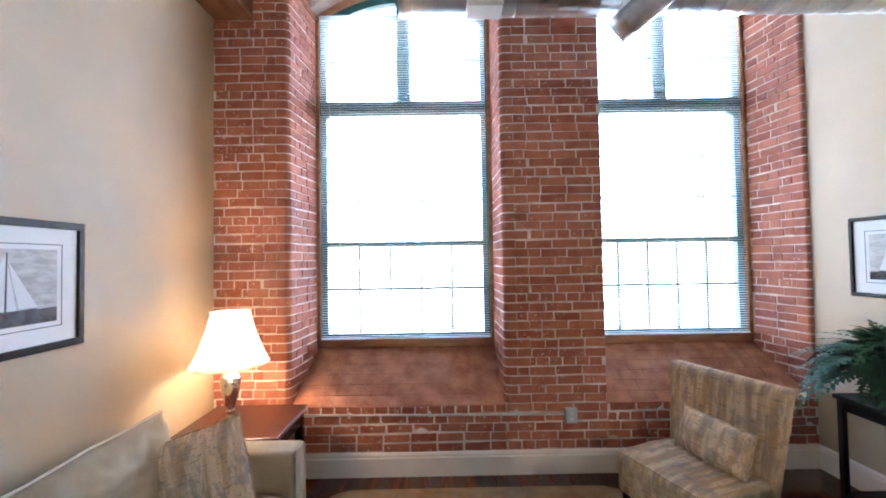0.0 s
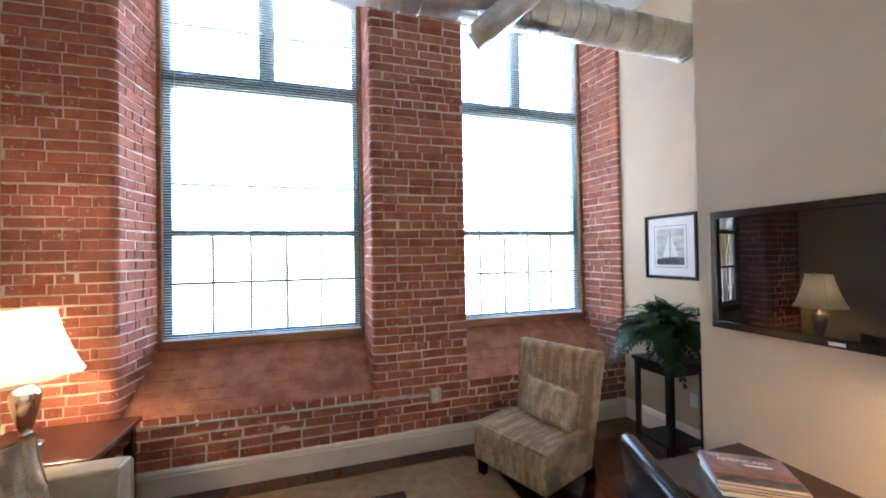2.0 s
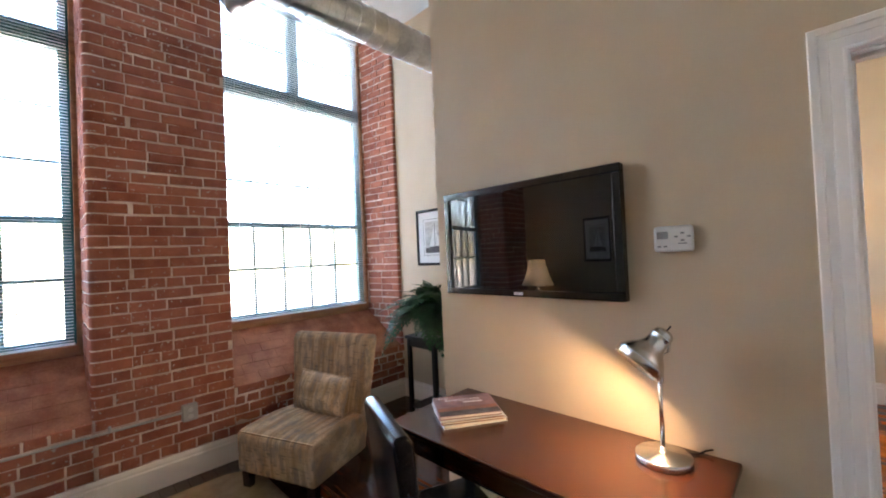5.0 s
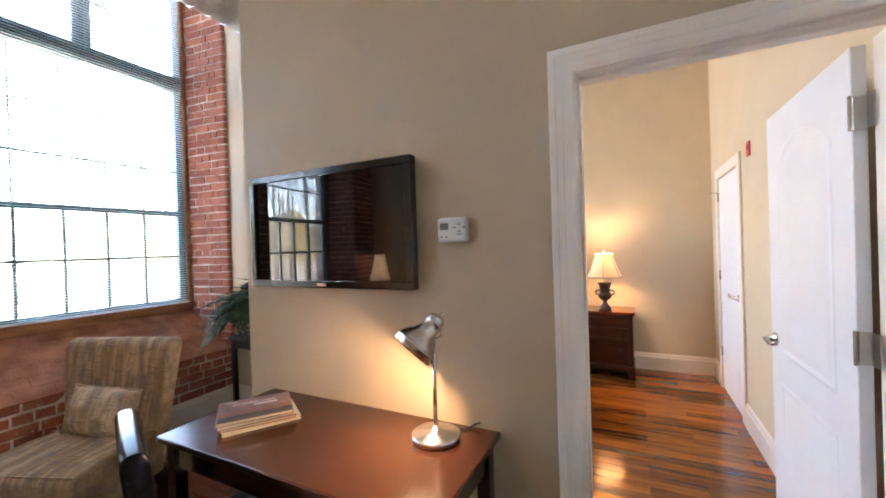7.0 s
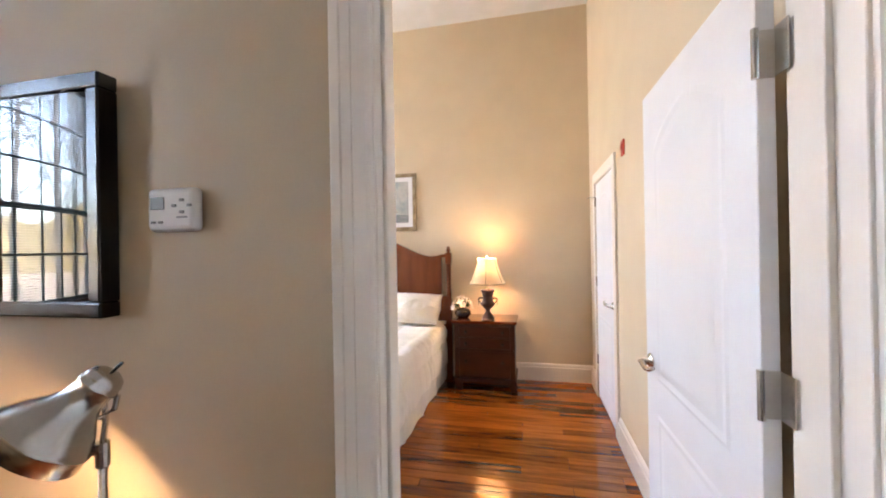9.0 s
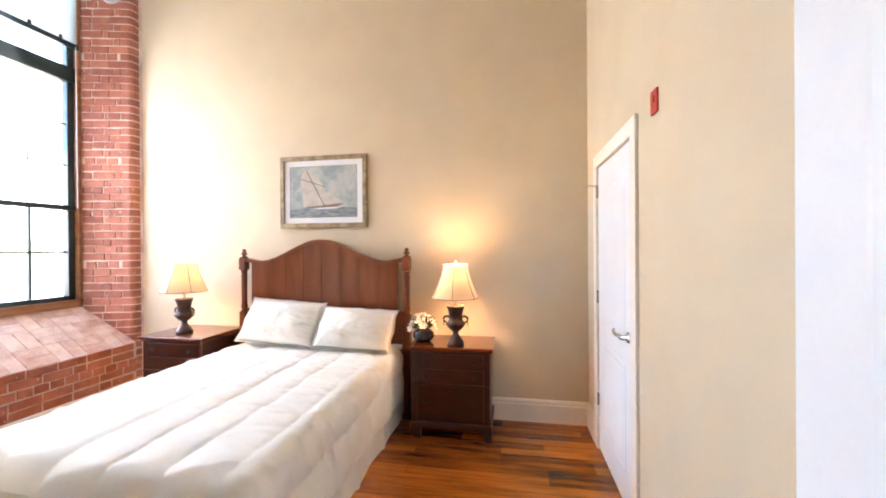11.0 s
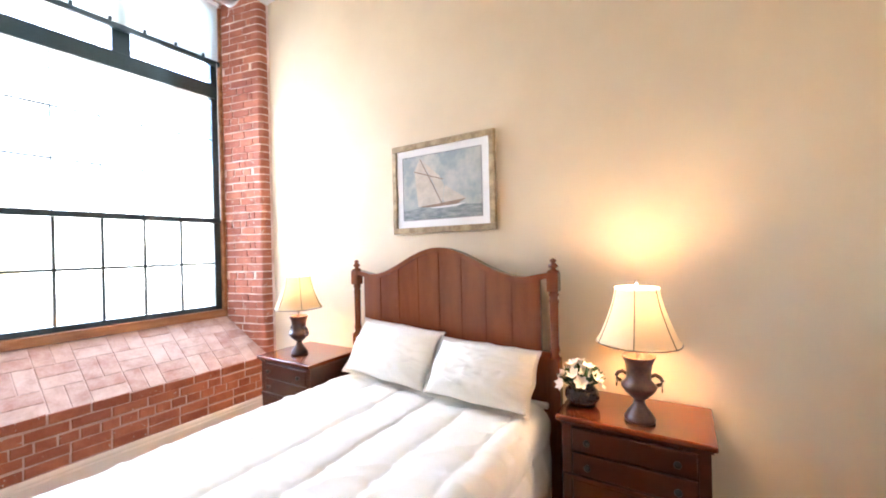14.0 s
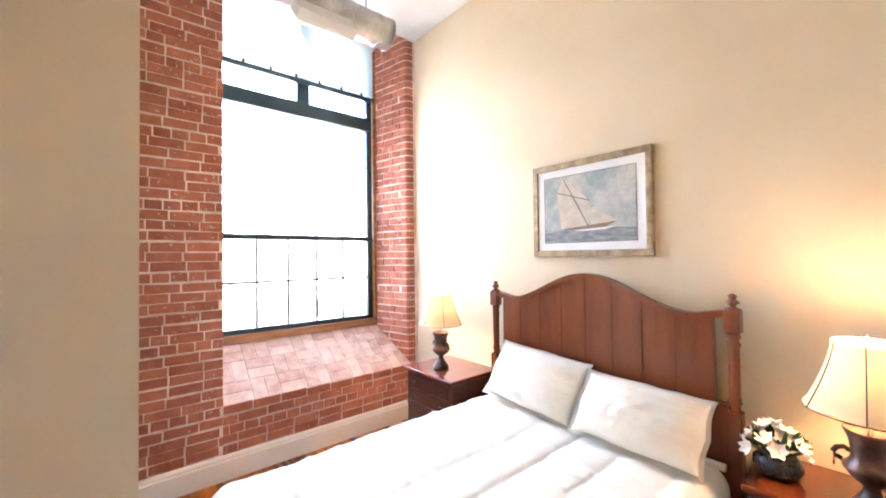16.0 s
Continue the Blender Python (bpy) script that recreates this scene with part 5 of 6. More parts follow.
# valance
bm = bmesh.new()
prev = None
path = [(HBX - 0.05 - i * 0.02, YC - 0.718) for i in range(98)] + [(5.34, YC - 0.718 + i * 0.02) for i in range(73)] + [(5.34 + i * 0.02, YC + 0.718) for i in range(98)]
for i, (x, y) in enumerate(path):
    wv = 0.004 * math.sin(i * 0.31) + 0.003 * math.sin(i * 0.13) + (0.008 if i % 24 < 2 else 0.0)
    dx, dy = (0, -1) if i < 98 else (-1, 0) if i < 171 else (0, 1)
    lo, hi = bm.verts.new((x + dx * wv * 1.5, y + dy * wv * 1.5, 0.012)), bm.verts.new((x + dx * wv * 0.3, y + dy * wv * 0.3, 0.34))
    if prev:
        bm.faces.new((prev[0], lo, hi, prev[1]))
    prev = (lo, hi)
part("valance", bm, SKIRTF, bed, "pale pleated bed skirt", True)

# quilt: channels along the bed, gathered seams, sides hanging over the mattress
qt = thing("quilt", "ivory comforter with stitched channels, slightly rumpled", "quilt")
bm = bmesh.new()
X0, X1, HW = 5.27, 7.24, 0.755
NS, NX = 170, 164
rows = []
for i in range(NX + 1):
    x = X0 + (X1 - X0) * i / NX
    row = []
    for j in range(NS + 1):
        s = -1.13 + 2.26 * j / NS
        a, sg = abs(s), (1 if s > 0 else -1)
        r = 0.09
        flat_w = HW - r
        if a <= flat_w:
            y, z, ny, nz = s, 0.0, 0.0, 1.0
        elif a <= flat_w + r * math.pi / 2:
            t = (a - flat_w) / r
            y, z, ny, nz = sg * (flat_w + r * math.sin(t)), -r * (1 - math.cos(t)), sg * math.sin(t), math.cos(t)
        else:
            d = a - flat_w - r * math.pi / 2
            y, z, ny, nz = sg * (HW + 0.02 * d + 0.012 * math.sin(x * 17 + sg) * min(1, d * 6)), -r - d, sg * 1.0, 0.0
        ch_ = abs(math.sin(math.pi * (s + 0.12) / 0.255)) ** 0.25
        puff = 0.025 * ch_
        ridge = 1 - abs(noise.noise((x * 7.5 + 2.0 * s, s * 2.6, 2.2)))
        wr = noise.noise((x * 3.2, s * 3.0, 1.3)) * 0.010 + (ridge ** 6 - 0.35) * 0.010 + noise.noise((x * 26, s * 4.0, 4.1)) * 0.007 * (1.25 - ch_) + noise.noise((x * 24, s * 16, 8.0)) * 0.0035
        h = puff + wr
        dz = -0.10 * max(0.0, (5.38 - x) / 0.11) ** 2
        row.append(bm.verts.new((x, YC + 0.025 + y + ny * h, 0.625 + z + nz * h + dz)))
    rows.append(row)
for i in range(NX):
    for j in range(NS):
        bm.faces.new((rows[i][j], rows[i + 1][j], rows[i + 1][j + 1], rows[i][j + 1]))
part("cover", bm, LINEN, qt, smooth=True)
bm = bmesh.new()
hem = []
for j in range(61):
    s = -0.74 + 1.48 * j / 60
    hem.append((X1 + 0.01 + 0.012 * noise.noise((s * 7, 2, 3)), YC + s, 0.645 + 0.012 * noise.noise((s * 9, 5, 1))))
part("turned_hem", tube(bm, hem, 0.02, 8), LINEN, qt, smooth=True)
sheet = thing("fitted_sheet", "ivory sheet stretched over the mattress head", "sheet")
part("cloth", mkbox(7.0, YC - 0.742, 0.30, HBX - 0.022, YC + 0.742, 0.60, bev=0.06, seg=4), LINEN, sheet, smooth=True)


def bed_pillow(label, m, seed, w, h):
    p = thing("bed_pillow", label, "pillow", m, group="pillows on the bed")
    part("cover", cushion(w, h, 0.25, seed=seed, wrinkle=0.006, nx=64, ny=46, folds=0.03), PILLOWC, p, smooth=True)
    part("flange", cushion_rim(w - 0.005, h - 0.005, 0.024, seed=seed), PILLOWC, p, smooth=True)


bed_pillow("plump ivory pillow with flanged edge propped on the headboard", pose(7.14, 1.04, 0.85, -33, 3, -92), 21, 0.70, 0.38)
bed_pillow("plump ivory pillow with flanged edge, leaning and tilted", pose(7.105, 0.345, 0.82, -40, 3, -86), 33, 0.62, 0.355)


def nightstand(label, m, w, d, h):
    """A three-drawer chest on bracket feet, its front facing -x; its front middle at the origin."""
    t = thing("nightstand", label, "nightstand", m, group="nightstands")
    part("top", mkbox(-0.02, -w / 2, h - 0.028, d, w / 2, h, bev=0.009, seg=3), CHERRY_TOP, t, "glossy red cherry top")
    part("top_moulding", mkbox(0.0, -w / 2 + 0.015, h - 0.045, d, w / 2 - 0.015, h - 0.028, bev=0.004), CHERRY, t)
    part("body", mkbox(0.022, -w / 2 + 0.03, 0.10, d - 0.005, w / 2 - 0.03, h - 0.045, bev=0.003), CHERRY, t)
    for y in (-w / 2 + 0.025, w / 2 - 0.07):
        part("stile", mkbox(0.008, y, 0.10, 0.022, y + 0.045, h - 0.045, bev=0.003), CHERRY, t)
    zs = ((h - 0.165, h - 0.06), (h - 0.285, h - 0.18), (0.14, h - 0.315))
    for k, (z0, z1) in enumerate(zs):
        dr = part("drawer", mkbox(0.004, -w / 2 + 0.075, z0, 0.03, w / 2 - 0.075, z1, bev=0.004), CHERRY, t)
        for y in (-w * 0.28, w * 0.28):
            kn = part("knob", lathe(bmesh.new(), [(0.006, 0), (0.006, 0.012), (0.015, 0.018), (0.016, 0.024), (0.009, 0.03)], seg=14), KNOBM, dr, "dark pewter knob", True)
            kn.matrix_local = pose(0.004, y, (z0 + z1) / 2 + (0.03 if k == 2 else 0), 0, -90)
    part("drawer_ledge", mkbox(-0.004, -w / 2 + 0.03, h - 0.312, 0.022, w / 2 - 0.03, h - 0.29, bev=0.005), CHERRY, t)
    part("base_moulding", mkbox(-0.008, -w / 2 + 0.012, 0.075, d, w / 2 - 0.012, 0.125, bev=0.01), CHERRY, t)
    for y in (-w / 2 + 0.012, w / 2 - 0.102):
        part("foot", prism(bmesh.new(), [(y, 0.08), (y + 0.09, 0.08), (y + 0.075, 0.045), (y + 0.05, 0.0), (y + 0.02, 0.0), (y, 0.0)], -0.004, 0.03, "x"), CHERRY, t)
        part("foot", mkbox(d - 0.06, y + 0.01, 0.0, d - 0.01, y + 0.07, 0.08, bev=0.004), CHERRY, t)


nightstand("red cherry three-drawer nightstand with pewter knobs by the door side", pose(7.02, -0.458, 0), 0.67, 0.425, 0.715)
nightstand("red cherry three-drawer nightstand with pewter knobs by the window", pose(6.93, 1.945, 0), 0.64, 0.515, 0.735)


def urn_lamp(label, m):
    l = thing("bedside_lamp", label, "lamp", m, group="bedside lamps")
    part("urn", lathe(bmesh.new(), [(0.066, 0.0), (0.068, 0.0158), (0.061, 0.0249), (0.05, 0.0452), (0.031, 0.0678), (0.023, 0.0881), (0.023, 0.1017), (0.034, 0.1096), (0.058, 0.1311), (0.077, 0.1582), (0.079, 0.1706), (0.064, 0.1842), (0.054, 0.2011), (0.055, 0.2373), (0.06, 0.2712), (0.073, 0.3006), (0.076, 0.3085), (0.068, 0.3085), (0.055, 0.2825)], seg=28), BRONZE, l, "bronze urn body", True)
    for sgn in (-1, 1):
        h = part("handle", tube(bmesh.new(), [(0, sgn * 0.052, 0.215), (0, sgn * 0.07, 0.226), (0, sgn * 0.09, 0.217), (0, sgn * 0.1, 0.2), (0, sgn * 0.093, 0.184), (0, sgn * 0.076, 0.177)], 0.0095, 8), BRONZE, l, smooth=True)
        ring = [(0.018 * math.cos(a), sgn * 0.098, 0.17 + 0.022 * math.sin(a)) for a in [2 * math.pi * k / 14 for k in range(15)]]
        part("ring", tube(bmesh.new(), ring, 0.0025, 6), NICKEL, h)
    part("neck", lathe(bmesh.new(), [(0.01, 0.265), (0.01, 0.48)], seg=10), NICKEL, l)
    s = part("shade", bell_shade(0.187, 0.097, 0.37, 0.632, 6), SHADEA, l, "amber silk bell shade, lit", True)
    shade_ribs(s, 0.187, 0.097, 0.37, 0.632, 6, BRONZE, 0.0022)
    for r, z in ((0.185, 0.373),):
        part("rim", tube(bmesh.new(), [(r * math.cos(2 * math.pi * k / 36), r * math.sin(2 * math.pi * k / 36), z) for k in range(37)], 0.003, 6), BRONZE, s)
    part("top_rim", lathe(bmesh.new(), [(0.095, 0.623), (0.099, 0.625), (0.099, 0.636), (0.095, 0.638)], seg=36, caps=False), SHADEW, s, "white band round the top")
    part("finial", lathe(bmesh.new(), [(0.004, 0.62), (0.004, 0.646), (0.01, 0.653), (0.006, 0.666), (0.002, 0.672)], seg=12), CHROME, l)
    part("bulb", lathe(bmesh.new(), [(0.012, 0.46), (0.026, 0.49), (0.028, 0.515), (0.012, 0.54)], seg=12), BULB, l, "glowing bulb", True)


urn_lamp("bronze urn bedside lamp with lit amber bell shade", pose(7.13, -0.492, 0.7155))
urn_lamp("bronze urn bedside lamp with lit amber shade near the window", pose(7.11, 1.985, 0.7355))

# flowers
fb = thing("flower_bowl", "black textured bowl of white silk flowers", "flowers", pose(7.2, -0.213, 0.7155))
part("bowl", lathe(bmesh.new(), [(0.045, 0), (0.07, 0.012), (0.088, 0.04), (0.086, 0.07), (0.066, 0.092), (0.058, 0.094), (0.05, 0.085)], seg=28), BOWLM, fb, smooth=True)
rng = random.Random(12)


def petal_mesh(l, w):
    bm = bmesh.new()
    A = [bm.verts.new((l * t, s * w * math.sin(math.pi * (0.12 + 0.85 * t)), 0.25 * l * t * t + 0.3 * w * s * s)) for t in (0, 0.35, 0.7, 1.0) for s in (-1, 0, 1)]
    for i in range(3):
        for j in range(2):
            bm.faces.new((A[i * 3 + j], A[i * 3 + j + 1], A[i * 3 + j + 4], A[i * 3 + j + 3]))
    me = bpy.data.meshes.new("petal")
    bm.to_mesh(me)
    bm.free()
    return me


pm = petal_mesh(0.043, 0.015)
pm.materials.append(PETAL)
lm = petal_mesh(0.07, 0.012)
lm.materials.append(FERN)
for k in range(17):
    az, el = k * 137.5, 12 + 70 * (k / 17)
    d = Vector((math.cos(radians(az)) * math.cos(radians(el)), math.sin(radians(az)) * math.cos(radians(el)), math.sin(radians(el))))
    c = Vector((0, 0, 0.085)) + d * rng.uniform(0.08, 0.13)
    fl = new("flower")
    fl.parent = fb
    fl.matrix_local = Matrix.Translation(c) @ d.to_track_quat("Z", "Y").to_matrix().to_4x4()
    for j in range(6):
        q = new("petal", pm)
        q.parent = fl
        q.matrix_local = pose(0, 0, 0, 0, -18, j * 60 + rng.uniform(-8, 8))
for k in range(60):
    az, el = k * 97.0, rng.uniform(5, 60)
    q = new("leaf", lm)
    q.parent = fb
    q.matrix_local = pose(0, 0, 0.085, 0, 0, az) @ pose(0, 0, 0, rng.uniform(-30, 30), -el, 0) @ pose(0.07, 0, 0)

# ---- trees outside ----


def bare_tree(m, seed, leafy):
    t = thing("tree", "slender autumn tree with few yellow leaves" if leafy else "bare slender autumn tree", "tree", m, group="trees outside the windows")
    rng = random.Random(seed)
    h = rng.uniform(9, 13)
    pts = [(0.25 * math.sin(i * 0.9 + seed) * i / 8, 0.2 * math.cos(i * 0.7 + seed) * i / 8, h * i / 8) for i in range(9)]
    part("trunk", tube(bmesh.new(), pts, [0.16 * (1 - 0.9 * i / 8) + 0.015 for i in range(9)], 8), BARK, t, smooth=True)
    tips = []
    bm = bmesh.new()
    for k in range(16):
        f = rng.uniform(0.2, 0.95)
        p = Vector(pts[0]).lerp(Vector(pts[8]), f)
        i = min(7, int(f * 8))
        p = Vector(pts[i]).lerp(Vector(pts[i + 1]), f * 8 - i)
        az, L = rng.uniform(0, 6.28), rng.uniform(1.2, 3.0) * (1.15 - f)  + 0.5
        q = p + Vector((math.cos(az), math.sin(az), 0.8)) * L * 0.5
        e = q + Vector((math.cos(az + 0.4), math.sin(az + 0.4), 0.9)) * L * 0.5
        tube(bm, [p, q, e], [0.05 * (1.1 - f), 0.03 * (1.1 - f), 0.006], 5)
        for j in range(3):
            a2 = az + rng.uniform(-1.2, 1.2)
            s = p.lerp(e, rng.uniform(0.4, 0.9))
            e2 = s + Vector((math.cos(a2), math.sin(a2), 0.7)) * L * 0.35
            tube(bm, [s, e2], [0.012, 0.004], 4)
            tips += [s, e2, (s + e2) / 2]
    part("limbs", bm, BARK, t)
    bm = bmesh.new()
    for k in range(900 if leafy else 120):
        c = rng.choice(tips) + Vector((rng.gauss(0, 0.3), rng.gauss(0, 0.3), rng.gauss(0, 0.3)))
        r = rng.uniform(0.05, 0.1)
        u = Vector((rng.gauss(0, 1), rng.gauss(0, 1), rng.gauss(0, 1))).normalized()
        v = u.orthogonal().normalized()
        bm.faces.new([bm.verts.new(c + r * w) for w in (u, v * 0.6, -u, -v * 0.6)])
    part("crown", bm, YLEAF, t)


for k, (x, y) in enumerate(((-6, 17), (-2.5, 13), (-0.5, 20), (2.2, 15), (4.6, 12.5), (6.5, 19), (9, 14), (12, 17), (-11, 16), (-16, 14), (-8, 24), (3.5, 25), (8, 27), (-20, 20), (15, 22), (-4.5, 11.5), (1.0, 10.5), (-13, 20), (-9, 13), (7.5, 11), (-18, 27), (0.8, 29), (-5, 31), (11, 30), (-24, 24), (-30, 26))):
    bare_tree(pose(x, y, -1.0, 0, 0, 40 * k), k, k % 3 != 1)

# far ridge of woods
bm = bmesh.new()
vs = []
for i in range(81):
    x = -160 + 4 * i
    vs.append((x, 70 + 6 * noise.noise((x * 0.05, 0, 0)), 9 + 5 * noise.noise((x * 0.06, 3, 0)) + 2.0 * noise.noise((x * 0.3, 1, 0))))
for (xa, ya, za), (xb, yb, zb) in zip(vs, vs[1:]):
    q = [bm.verts.new(p) for p in ((xa, ya, -1.2), (xb, yb, -1.2), (xb, yb + 2, zb), (xa, ya + 2, za))]
    bm.faces.new(q)
tagged(part("backdrop", bm, YLEAF), "distant autumn woods on a ridge", "woods", kind="structure")

# ---- bricks ----
BH, BL, J = 0.0743, 0.218, 0.0103


def brick_mesh(length, seed):
    """A worn brick with chamfered, slightly uneven front edges; front looks to -y."""
    rng = random.Random(seed)
    bm = bmesh.new()
    l, h = length / 2 - J / 2, BH / 2 - J / 2
    f = [bm.verts.new((sx * (l - 0.003 - rng.uniform(0, 0.004)), -0.0045 + rng.uniform(-0.002, 0.002), sz * (h - 0.0025 - rng.uniform(-0.001, 0.003)))) for sx, sz in ((-1, -1), (0, -1), (1, -1), (1, 1), (0, 1), (-1, 1))]
    mpt = [bm.verts.new((sx * (l - rng.uniform(0, 0.002)), -0.002, sz * (h + rng.uniform(-0.003, 0.0025)))) for sx, sz in ((-1, -1), (0, -1), (1, -1), (1, 1), (0, 1), (-1, 1))]
    b = [bm.verts.new((v.co.x, 0.006, v.co.z)) for v in mpt]
    bm.faces.new((f[0], f[1], f[4], f[5]))
    bm.faces.new((f[1], f[2], f[3], f[4]))
    for i in range(6):
        k = (i + 1) % 6
        bm.faces.new((mpt[i], mpt[k], f[k], f[i]))
        bm.faces.new((b[i], b[k], mpt[k], mpt[i]))
    bmesh.ops.recalc_face_normals(bm, faces=bm.faces)
    me = bpy.data.meshes.new("brick")
    bm.to_mesh(me)
    bm.free()
    me.materials.append(BRICK)
    return me


STRETCH = [brick_mesh(BL, 100 + k) for k in range(8)]
HEAD = [brick_mesh(BL / 2, 200 + k) for k in range(6)]


def lay(parent, x, y, ux, uy, width, z0, z1, seed, lo=(0, 0), hi=(0, 0)):
    """Courses of bricks on a wall plane from (x, y) along (ux, uy), mostly stretchers, every seventh course headers."""
    rng = random.Random(seed)
    rows = int(round((z1 - z0) / BH))
    for c in range(rows):
        z = z0 + (c + 0.5) * BH
        head = (c + seed) % 7 == 3
        ln = BL / 2 if head else BL
        s = -rng.choice((0.0, 0.5)) * ln if not head else -0.25 * ln
        s += (c % 2) * ln * 0.5 * 0.9 - ln * 0.5 + rng.uniform(-0.02, 0.02)
        while s < width - 0.02:
            short = not head and rng.random() < 0.05
            this = BL / 2 if short else ln
            a, b = max(s, lo[c % 2] - 0.003), min(s + this, width - hi[c % 2] + 0.003)
            if b - a > 0.03:
                me = rng.choice(HEAD if (head or short) else STRETCH)
                o = new("brick", me)
                o.parent = parent
                mid = (a + b) / 2
                bow = 0.0045 * math.sin(c * 1.7 + mid * 4) + rng.uniform(-0.002, 0.002)
                o.matrix_local = Matrix.Translation((x + ux * mid, y + uy * mid, z + bow)) @ Matrix(((ux, -uy, 0, 0), (uy, ux, 0, 0), (0, 0, 1, 0), (0, 0, 0, 1))) @ pose(0, rng.uniform(-0.002, 0.0015), 0, 0, rng.uniform(-0.5, 0.5), 0) @ Matrix.Diagonal(((b - a) / this, 1, 1, 1))
            s += this


def face(parent, p, q, z0, z1, seed, lo=(0, 0), hi=(0, 0)):
    (x0, y0), (x1, y1) = p, q
    d = math.hypot(x1 - x0, y1 - y0)
    lay(parent, x0, y0, (x1 - x0) / d, (y1 - y0) / d, d, z0, z1, seed, lo, hi)


def corner_brick(p, c, q, r, la, lb, seed):
    """One rounded brick that turns the corner c, reaching la back towards p and lb on towards q."""
    rng = random.Random(seed)
    p, c, q = Vector(p), Vector(c), Vector(q)
    u, v = (c - p).normalized(), (q - c).normalized()
    line = [c - u * (la - J / 2)] + [Vector(w) for w in rounded(p, c, q, r)] + [c + v * (lb - J / 2)]
    n = len(line)
    h = BH / 2 - J / 2
    bm = bmesh.new()
    rows = []
    for i, w in enumerate(line):
        d = (line[min(i + 1, n - 1)] - line[max(i - 1, 0)]).normalized()
        o = Vector((d.y, -d.x))
        f = 0.0042 + rng.uniform(-0.0015, 0.0015)
        rows.append([bm.verts.new((*(w + o * k), z)) for k, z in ((-0.006, -h), (0.002, -h), (f, 0.004 - h + rng.uniform(-0.001, 0.002)), (f, h - 0.004 + rng.uniform(-0.002, 0.001)), (0.002, h), (-0.006, h))])
    for a, b in zip(rows, rows[1:]):
        for k in range(5):
            bm.faces.new((a[k], b[k], b[k + 1], a[k + 1]))
    bm.faces.new(rows[0])
    bm.faces.new(list(reversed(rows[-1])))
    bmesh.ops.recalc_face_normals(bm, faces=bm.faces)
    me = bpy.data.meshes.new("brick")
    bm.to_mesh(me)
    bm.free()
    me.materials.append(BRICK)
    return me


def turn_corner(parent, p, c, q, r, la, lb, z0, z1, seed):
    """A column of corner bricks, longer one way and then the other, course by course."""
    kinds = [[corner_brick(p, c, q, r, la[i], lb[i], seed + 10 * i + k) for k in range(4)] for i in range(2)]
    rng = random.Random(seed)
    for i in range(int(round((z1 - z0) / BH))):
        o = new("brick", rng.choice(kinds[i % 2]))
        o.parent = parent
        o.matrix_local = Matrix.Translation((0, 0, z0 + (i + 0.5) * BH + rng.uniform(-0.002, 0.002)))


ZB = 0.19
ZT = ZB + 57 * BH
p1, p2, p3, p4 = [piers[n] for n, _ in PIERS]
ZS = ZB + 5 * BH     # the courses above the sills start here
A, B = (0.105, 0.21), (0.21, 0.105)
face(p1, (0.0, YW), (0.615, YW), ZB, ZS, 1)
face(p1, (0.0, YW), (0.615, YW), ZS, ZT, 11, hi=A)
face(p1, (0.615, YW), (0.68, 3.29), ZS, ZT, 2, lo=B)
turn_corner(p1, (0.0, YW), (0.615, YW), (0.68, 3.29), 0.055, A, B, ZS, ZT, 500)
face(p2, (2.37, YW), (3.195, YW), ZB, ZS, 3)
face(p2, (2.37, YW), (3.195, YW), ZS, ZT, 13, lo=B)
face(p2, (2.36, 3.29), (2.37, YW), ZS, ZT, 4, hi=A)
turn_corner(p2, (2.36, 3.29), (2.37, YW), (3.195, YW), 0.045, A, B, ZS, ZT, 600)
face(p3, (4.835, 3.29), (4.90, YW), ZS, ZT, 5, hi=A)
turn_corner(p3, (4.835, 3.29), (4.90, YW), (5.6, YW), 0.028, A, (0.029, 0.029), ZS, ZT, 700)
face(p3, (XB + 0.002, YW), (5.60, YW), ZB, ZT, 6)
face(p4, (7.255, 3.29), (7.36, YW + 0.03), ZS, ZT, 7, hi=A)
turn_corner(p4, (7.255, 3.29), (7.36, YW + 0.03), (7.6, YW + 0.03), 0.05, A, (0.087, 0.087), ZS, ZT, 800)
face(p4, (7.36, YW + 0.03), (7.448, YW + 0.03), ZB, ZS, 8)
for k, (a0, a1) in enumerate(((0.617, 2.368), (3.197, 4.928), (5.602, 7.36))):
    if k < 2:
        part("mortar_bed", mkbox(a0, YW - 0.002, 0.0, min(a1, 4.898), YW, ZB + 5 * BH - 0.012), MORTAR, aprons[k])
    face(aprons[k], (a0, YW), (a1, YW), ZB, ZB + 5 * BH - 0.004, 20 + k)
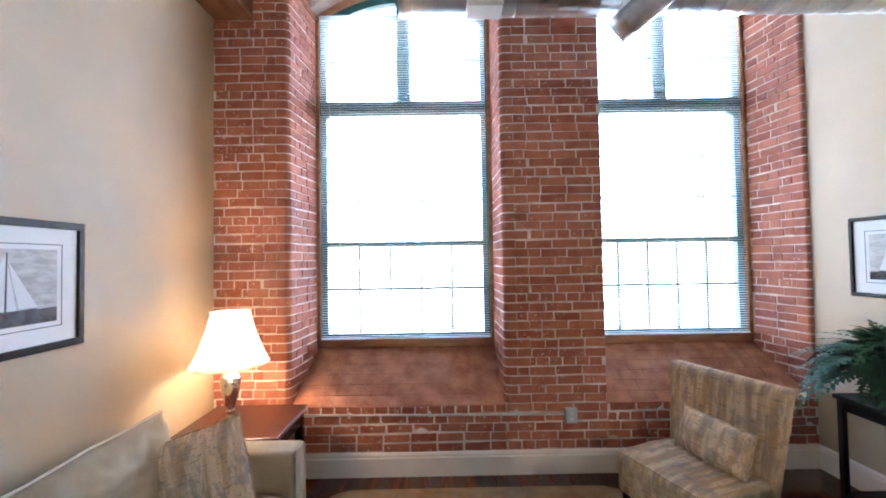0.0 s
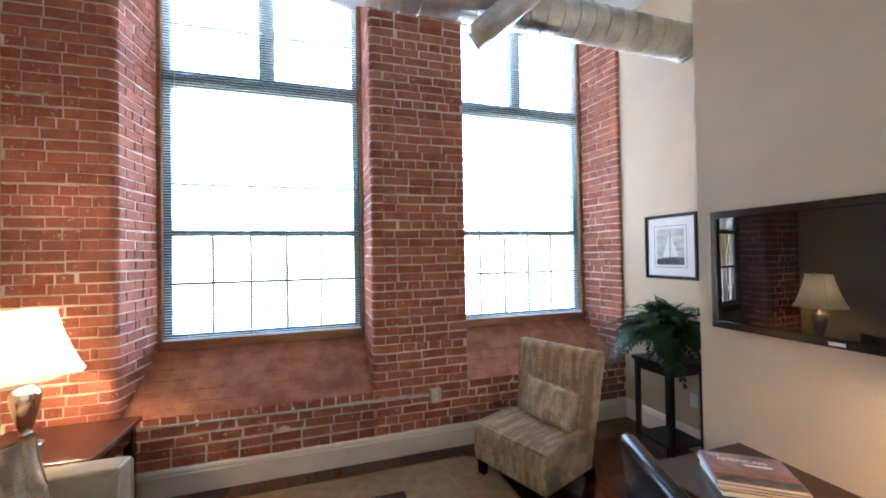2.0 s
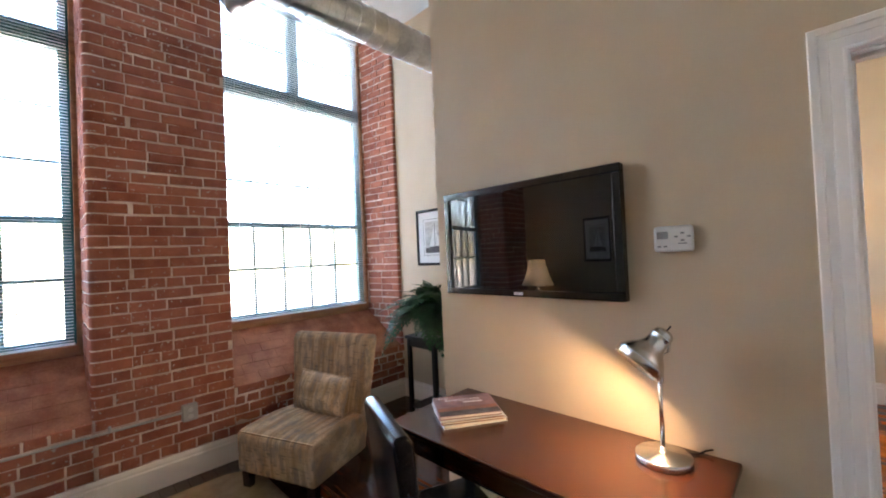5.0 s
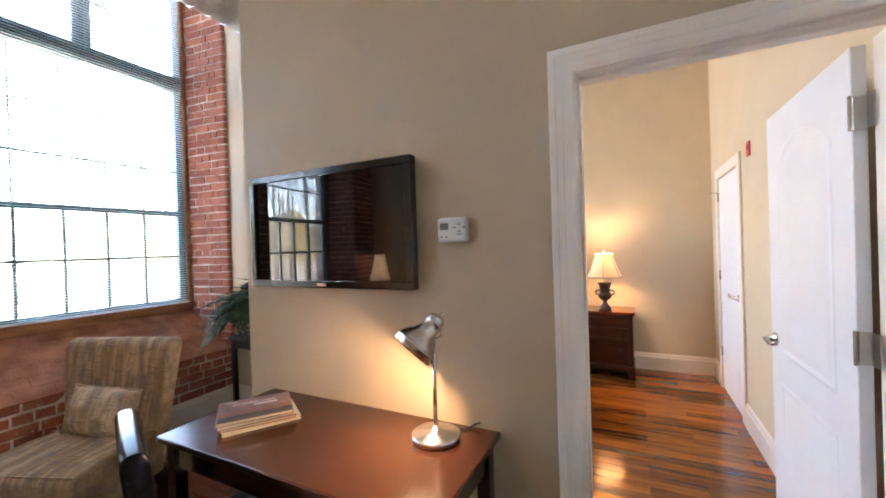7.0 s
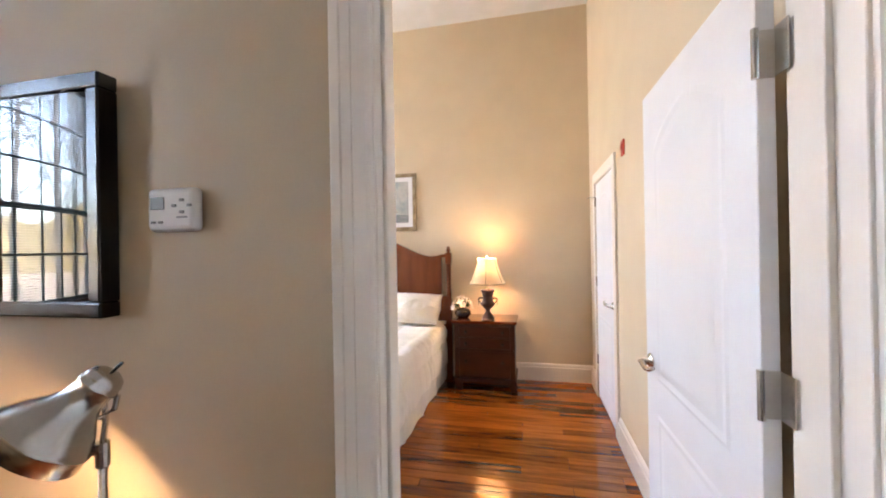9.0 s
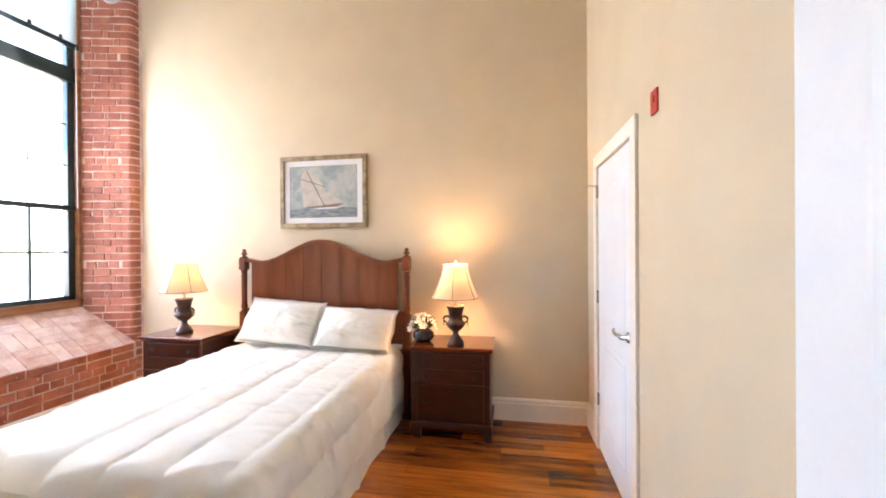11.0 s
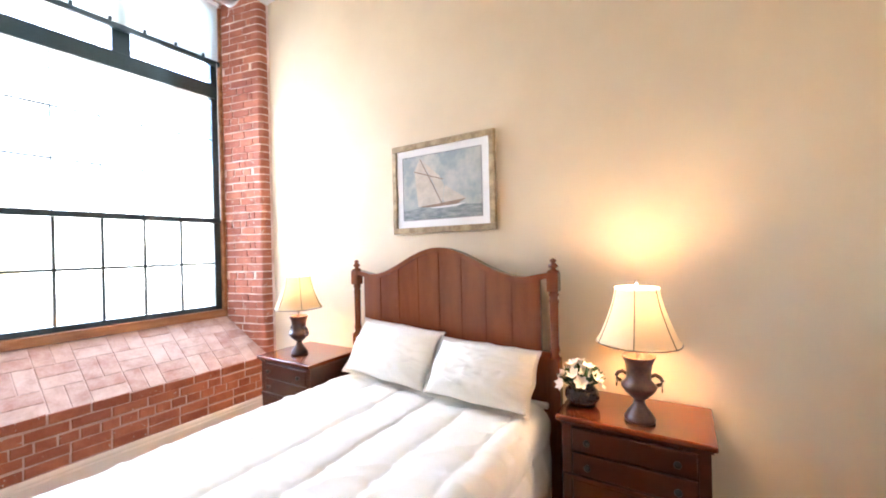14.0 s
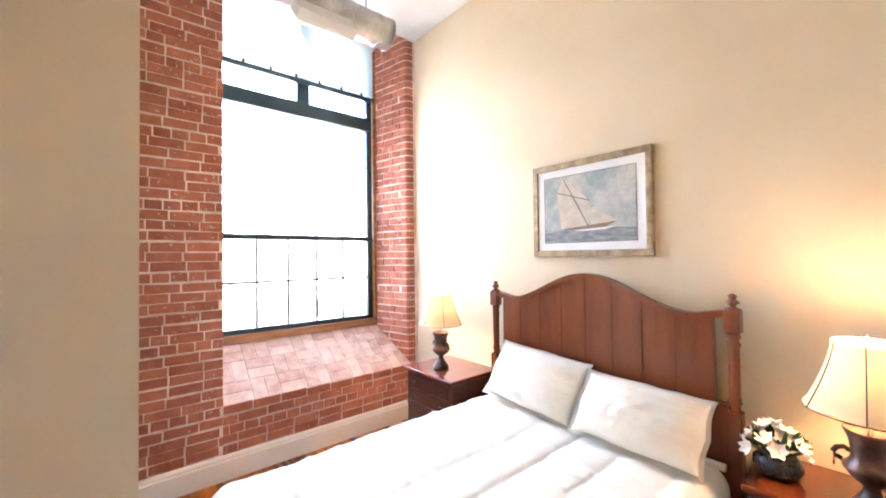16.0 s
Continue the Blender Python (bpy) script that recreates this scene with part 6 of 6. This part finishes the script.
# painted bricks just showing on the living room's sloping sills
sb = []
for k in range(4):
    bm = box(bmesh.new(), -0.1046, -0.0025, -0.0528, 0.1046, 0.004, 0.0528, bev=0.0018, seg=1)
    for v in bm.verts:
        v.co += Vector((0.003 * noise.noise((v.co.x * 20, k + 3.0, v.co.z * 40)), 0.0015 * noise.noise((v.co.x * 30, k, v.co.z * 30)), 0.003 * noise.noise((v.co.z * 30, k, v.co.x * 20))))
    me = bpy.data.meshes.new("brick")
    bm.to_mesh(me)
    bm.free()
    me.materials.append(PLASTER)
    sb.append(me)
rng = random.Random(31)
for ap, a0, a1 in ((aprons[0], 0.635, 2.362), (aprons[1], 3.2, 4.885)):
    tilt = math.atan2(0.378, 0.53)
    for r in range(6):
        x = a0 - (0.105 if r % 2 else 0.0)
        while x < a1 - 0.03:
            b0, b1 = max(x, a0), min(x + 0.21, a1)
            if b1 - b0 > 0.04:
                v = 0.004 + (r + 0.5) * 0.1065
                o = new("brick", rng.choice(sb))
                o.parent = ap
                o.matrix_local = Matrix.Translation(((b0 + b1) / 2, YW + v * math.cos(tilt), 0.552 + v * math.sin(tilt))) @ Euler((tilt - math.pi / 2, 0, 0)).to_matrix().to_4x4() @ pose(0, rng.uniform(-0.001, 0.001), 0, rng.uniform(-0.4, 0.4), 0, 0) @ Matrix.Diagonal(((b1 - b0) / 0.21, 1, 1, 1))
            x += 0.21

# worn pavers on the bedroom's sloping sill
PAVER = mat("pale_paver", (0.46, 0.27, 0.205), (0.72, 0.56, 0.49), 0.85, 11, 0.6, 60, rnd=0.4)
pav = []
for k in range(5):
    bm = bmesh.new()
    box(bm, -0.1, -0.005, -0.05, 0.1, 0.006, 0.05, bev=0.0035, seg=1)
    for v in bm.verts:
        v.co += Vector((0, 0.002 * noise.noise((v.co.x * 30, k, v.co.z * 30)), 0))
    me = bpy.data.meshes.new("paver")
    bm.to_mesh(me)
    bm.free()
    me.materials.append(PAVER)
    pav.append(me)
aprons[2].data.materials[0] = PAVER
sl = math.atan2(0.378, 0.53)
blk = 1.75 / 8
for r in range(3):
    for c in range(8):
        for h in range(2):
            flat_ = (r + c) % 2 == 0
            du, dv = (0.0, (h - 0.5) * blk / 2) if flat_ else ((h - 0.5) * blk / 2, 0.0)
            v = 0.004 + (r + 0.5) * 0.213 + dv * 0.97
            u = 5.606 + (c + 0.5) * blk + du
            o = new("paver", pav[(r * 3 + c * 2 + h) % 5])
            o.parent = aprons[2]
            turn = 0 if flat_ else 90
            o.matrix_local = Matrix.Translation((u, YW + v * math.cos(sl), 0.552 + v * math.sin(sl))) @ Euler((sl - math.pi / 2, 0, 0)).to_matrix().to_4x4() @ pose(0, 0, 0, 0, turn, 0) @ Matrix.Diagonal((blk / 0.205, 1, 1.04, 1))

# ---- floor planks ----


def plank_mesh(length, w):
    bm = bmesh.new()
    box(bm, -w / 2 + 0.0013, -length / 2 + 0.0013, -0.012, w / 2 - 0.0013, length / 2 - 0.0013, 0.0)
    return bm


floor = bpy.data.objects["floor"]
PW = 0.084
PL = [0.62, 0.93, 1.24, 1.55, 1.86]
pmesh = []
for l in PL:
    me = bpy.data.meshes.new("plank")
    bm = plank_mesh(l, PW)
    bm.to_mesh(me)
    bm.free()
    me.materials.append(FLOORW)
    # living-room copy of the plank, shade painted in by the darker colour
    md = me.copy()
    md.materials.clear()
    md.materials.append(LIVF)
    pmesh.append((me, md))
rng = random.Random(77)
rest = bmesh.new()
x = 0.0
while x < XR:
    y = YS - rng.choice((0, 0.31, 0.62))
    while y < YW + 0.3:
        k = rng.randrange(5)
        xc, yc = x + PW / 2, y + PL[k] / 2
        y0 = max(y, YS - 0.02)
        if y0 >= y + PL[k]:
            y += PL[k]
            continue
        if yc + PL[k] / 2 > -1.9 and (xc > 3.3 and yc < 1.3 or yc > 1.1):
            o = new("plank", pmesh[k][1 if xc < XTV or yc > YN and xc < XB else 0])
            o.parent = floor
            o.location = (xc, (y0 + y + PL[k]) / 2, 0.0)
            o.scale = (1, (y + PL[k] - y0) / PL[k], 1)
        else:
            box(rest, xc - PW / 2 + 0.0008, y0 + 0.0008, -0.012, xc + PW / 2 - 0.0008, y + PL[k] - 0.0008, 0.0)
        y += PL[k]
    x += PW
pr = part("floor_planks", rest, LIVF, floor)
pr["kind"] = "stuff"
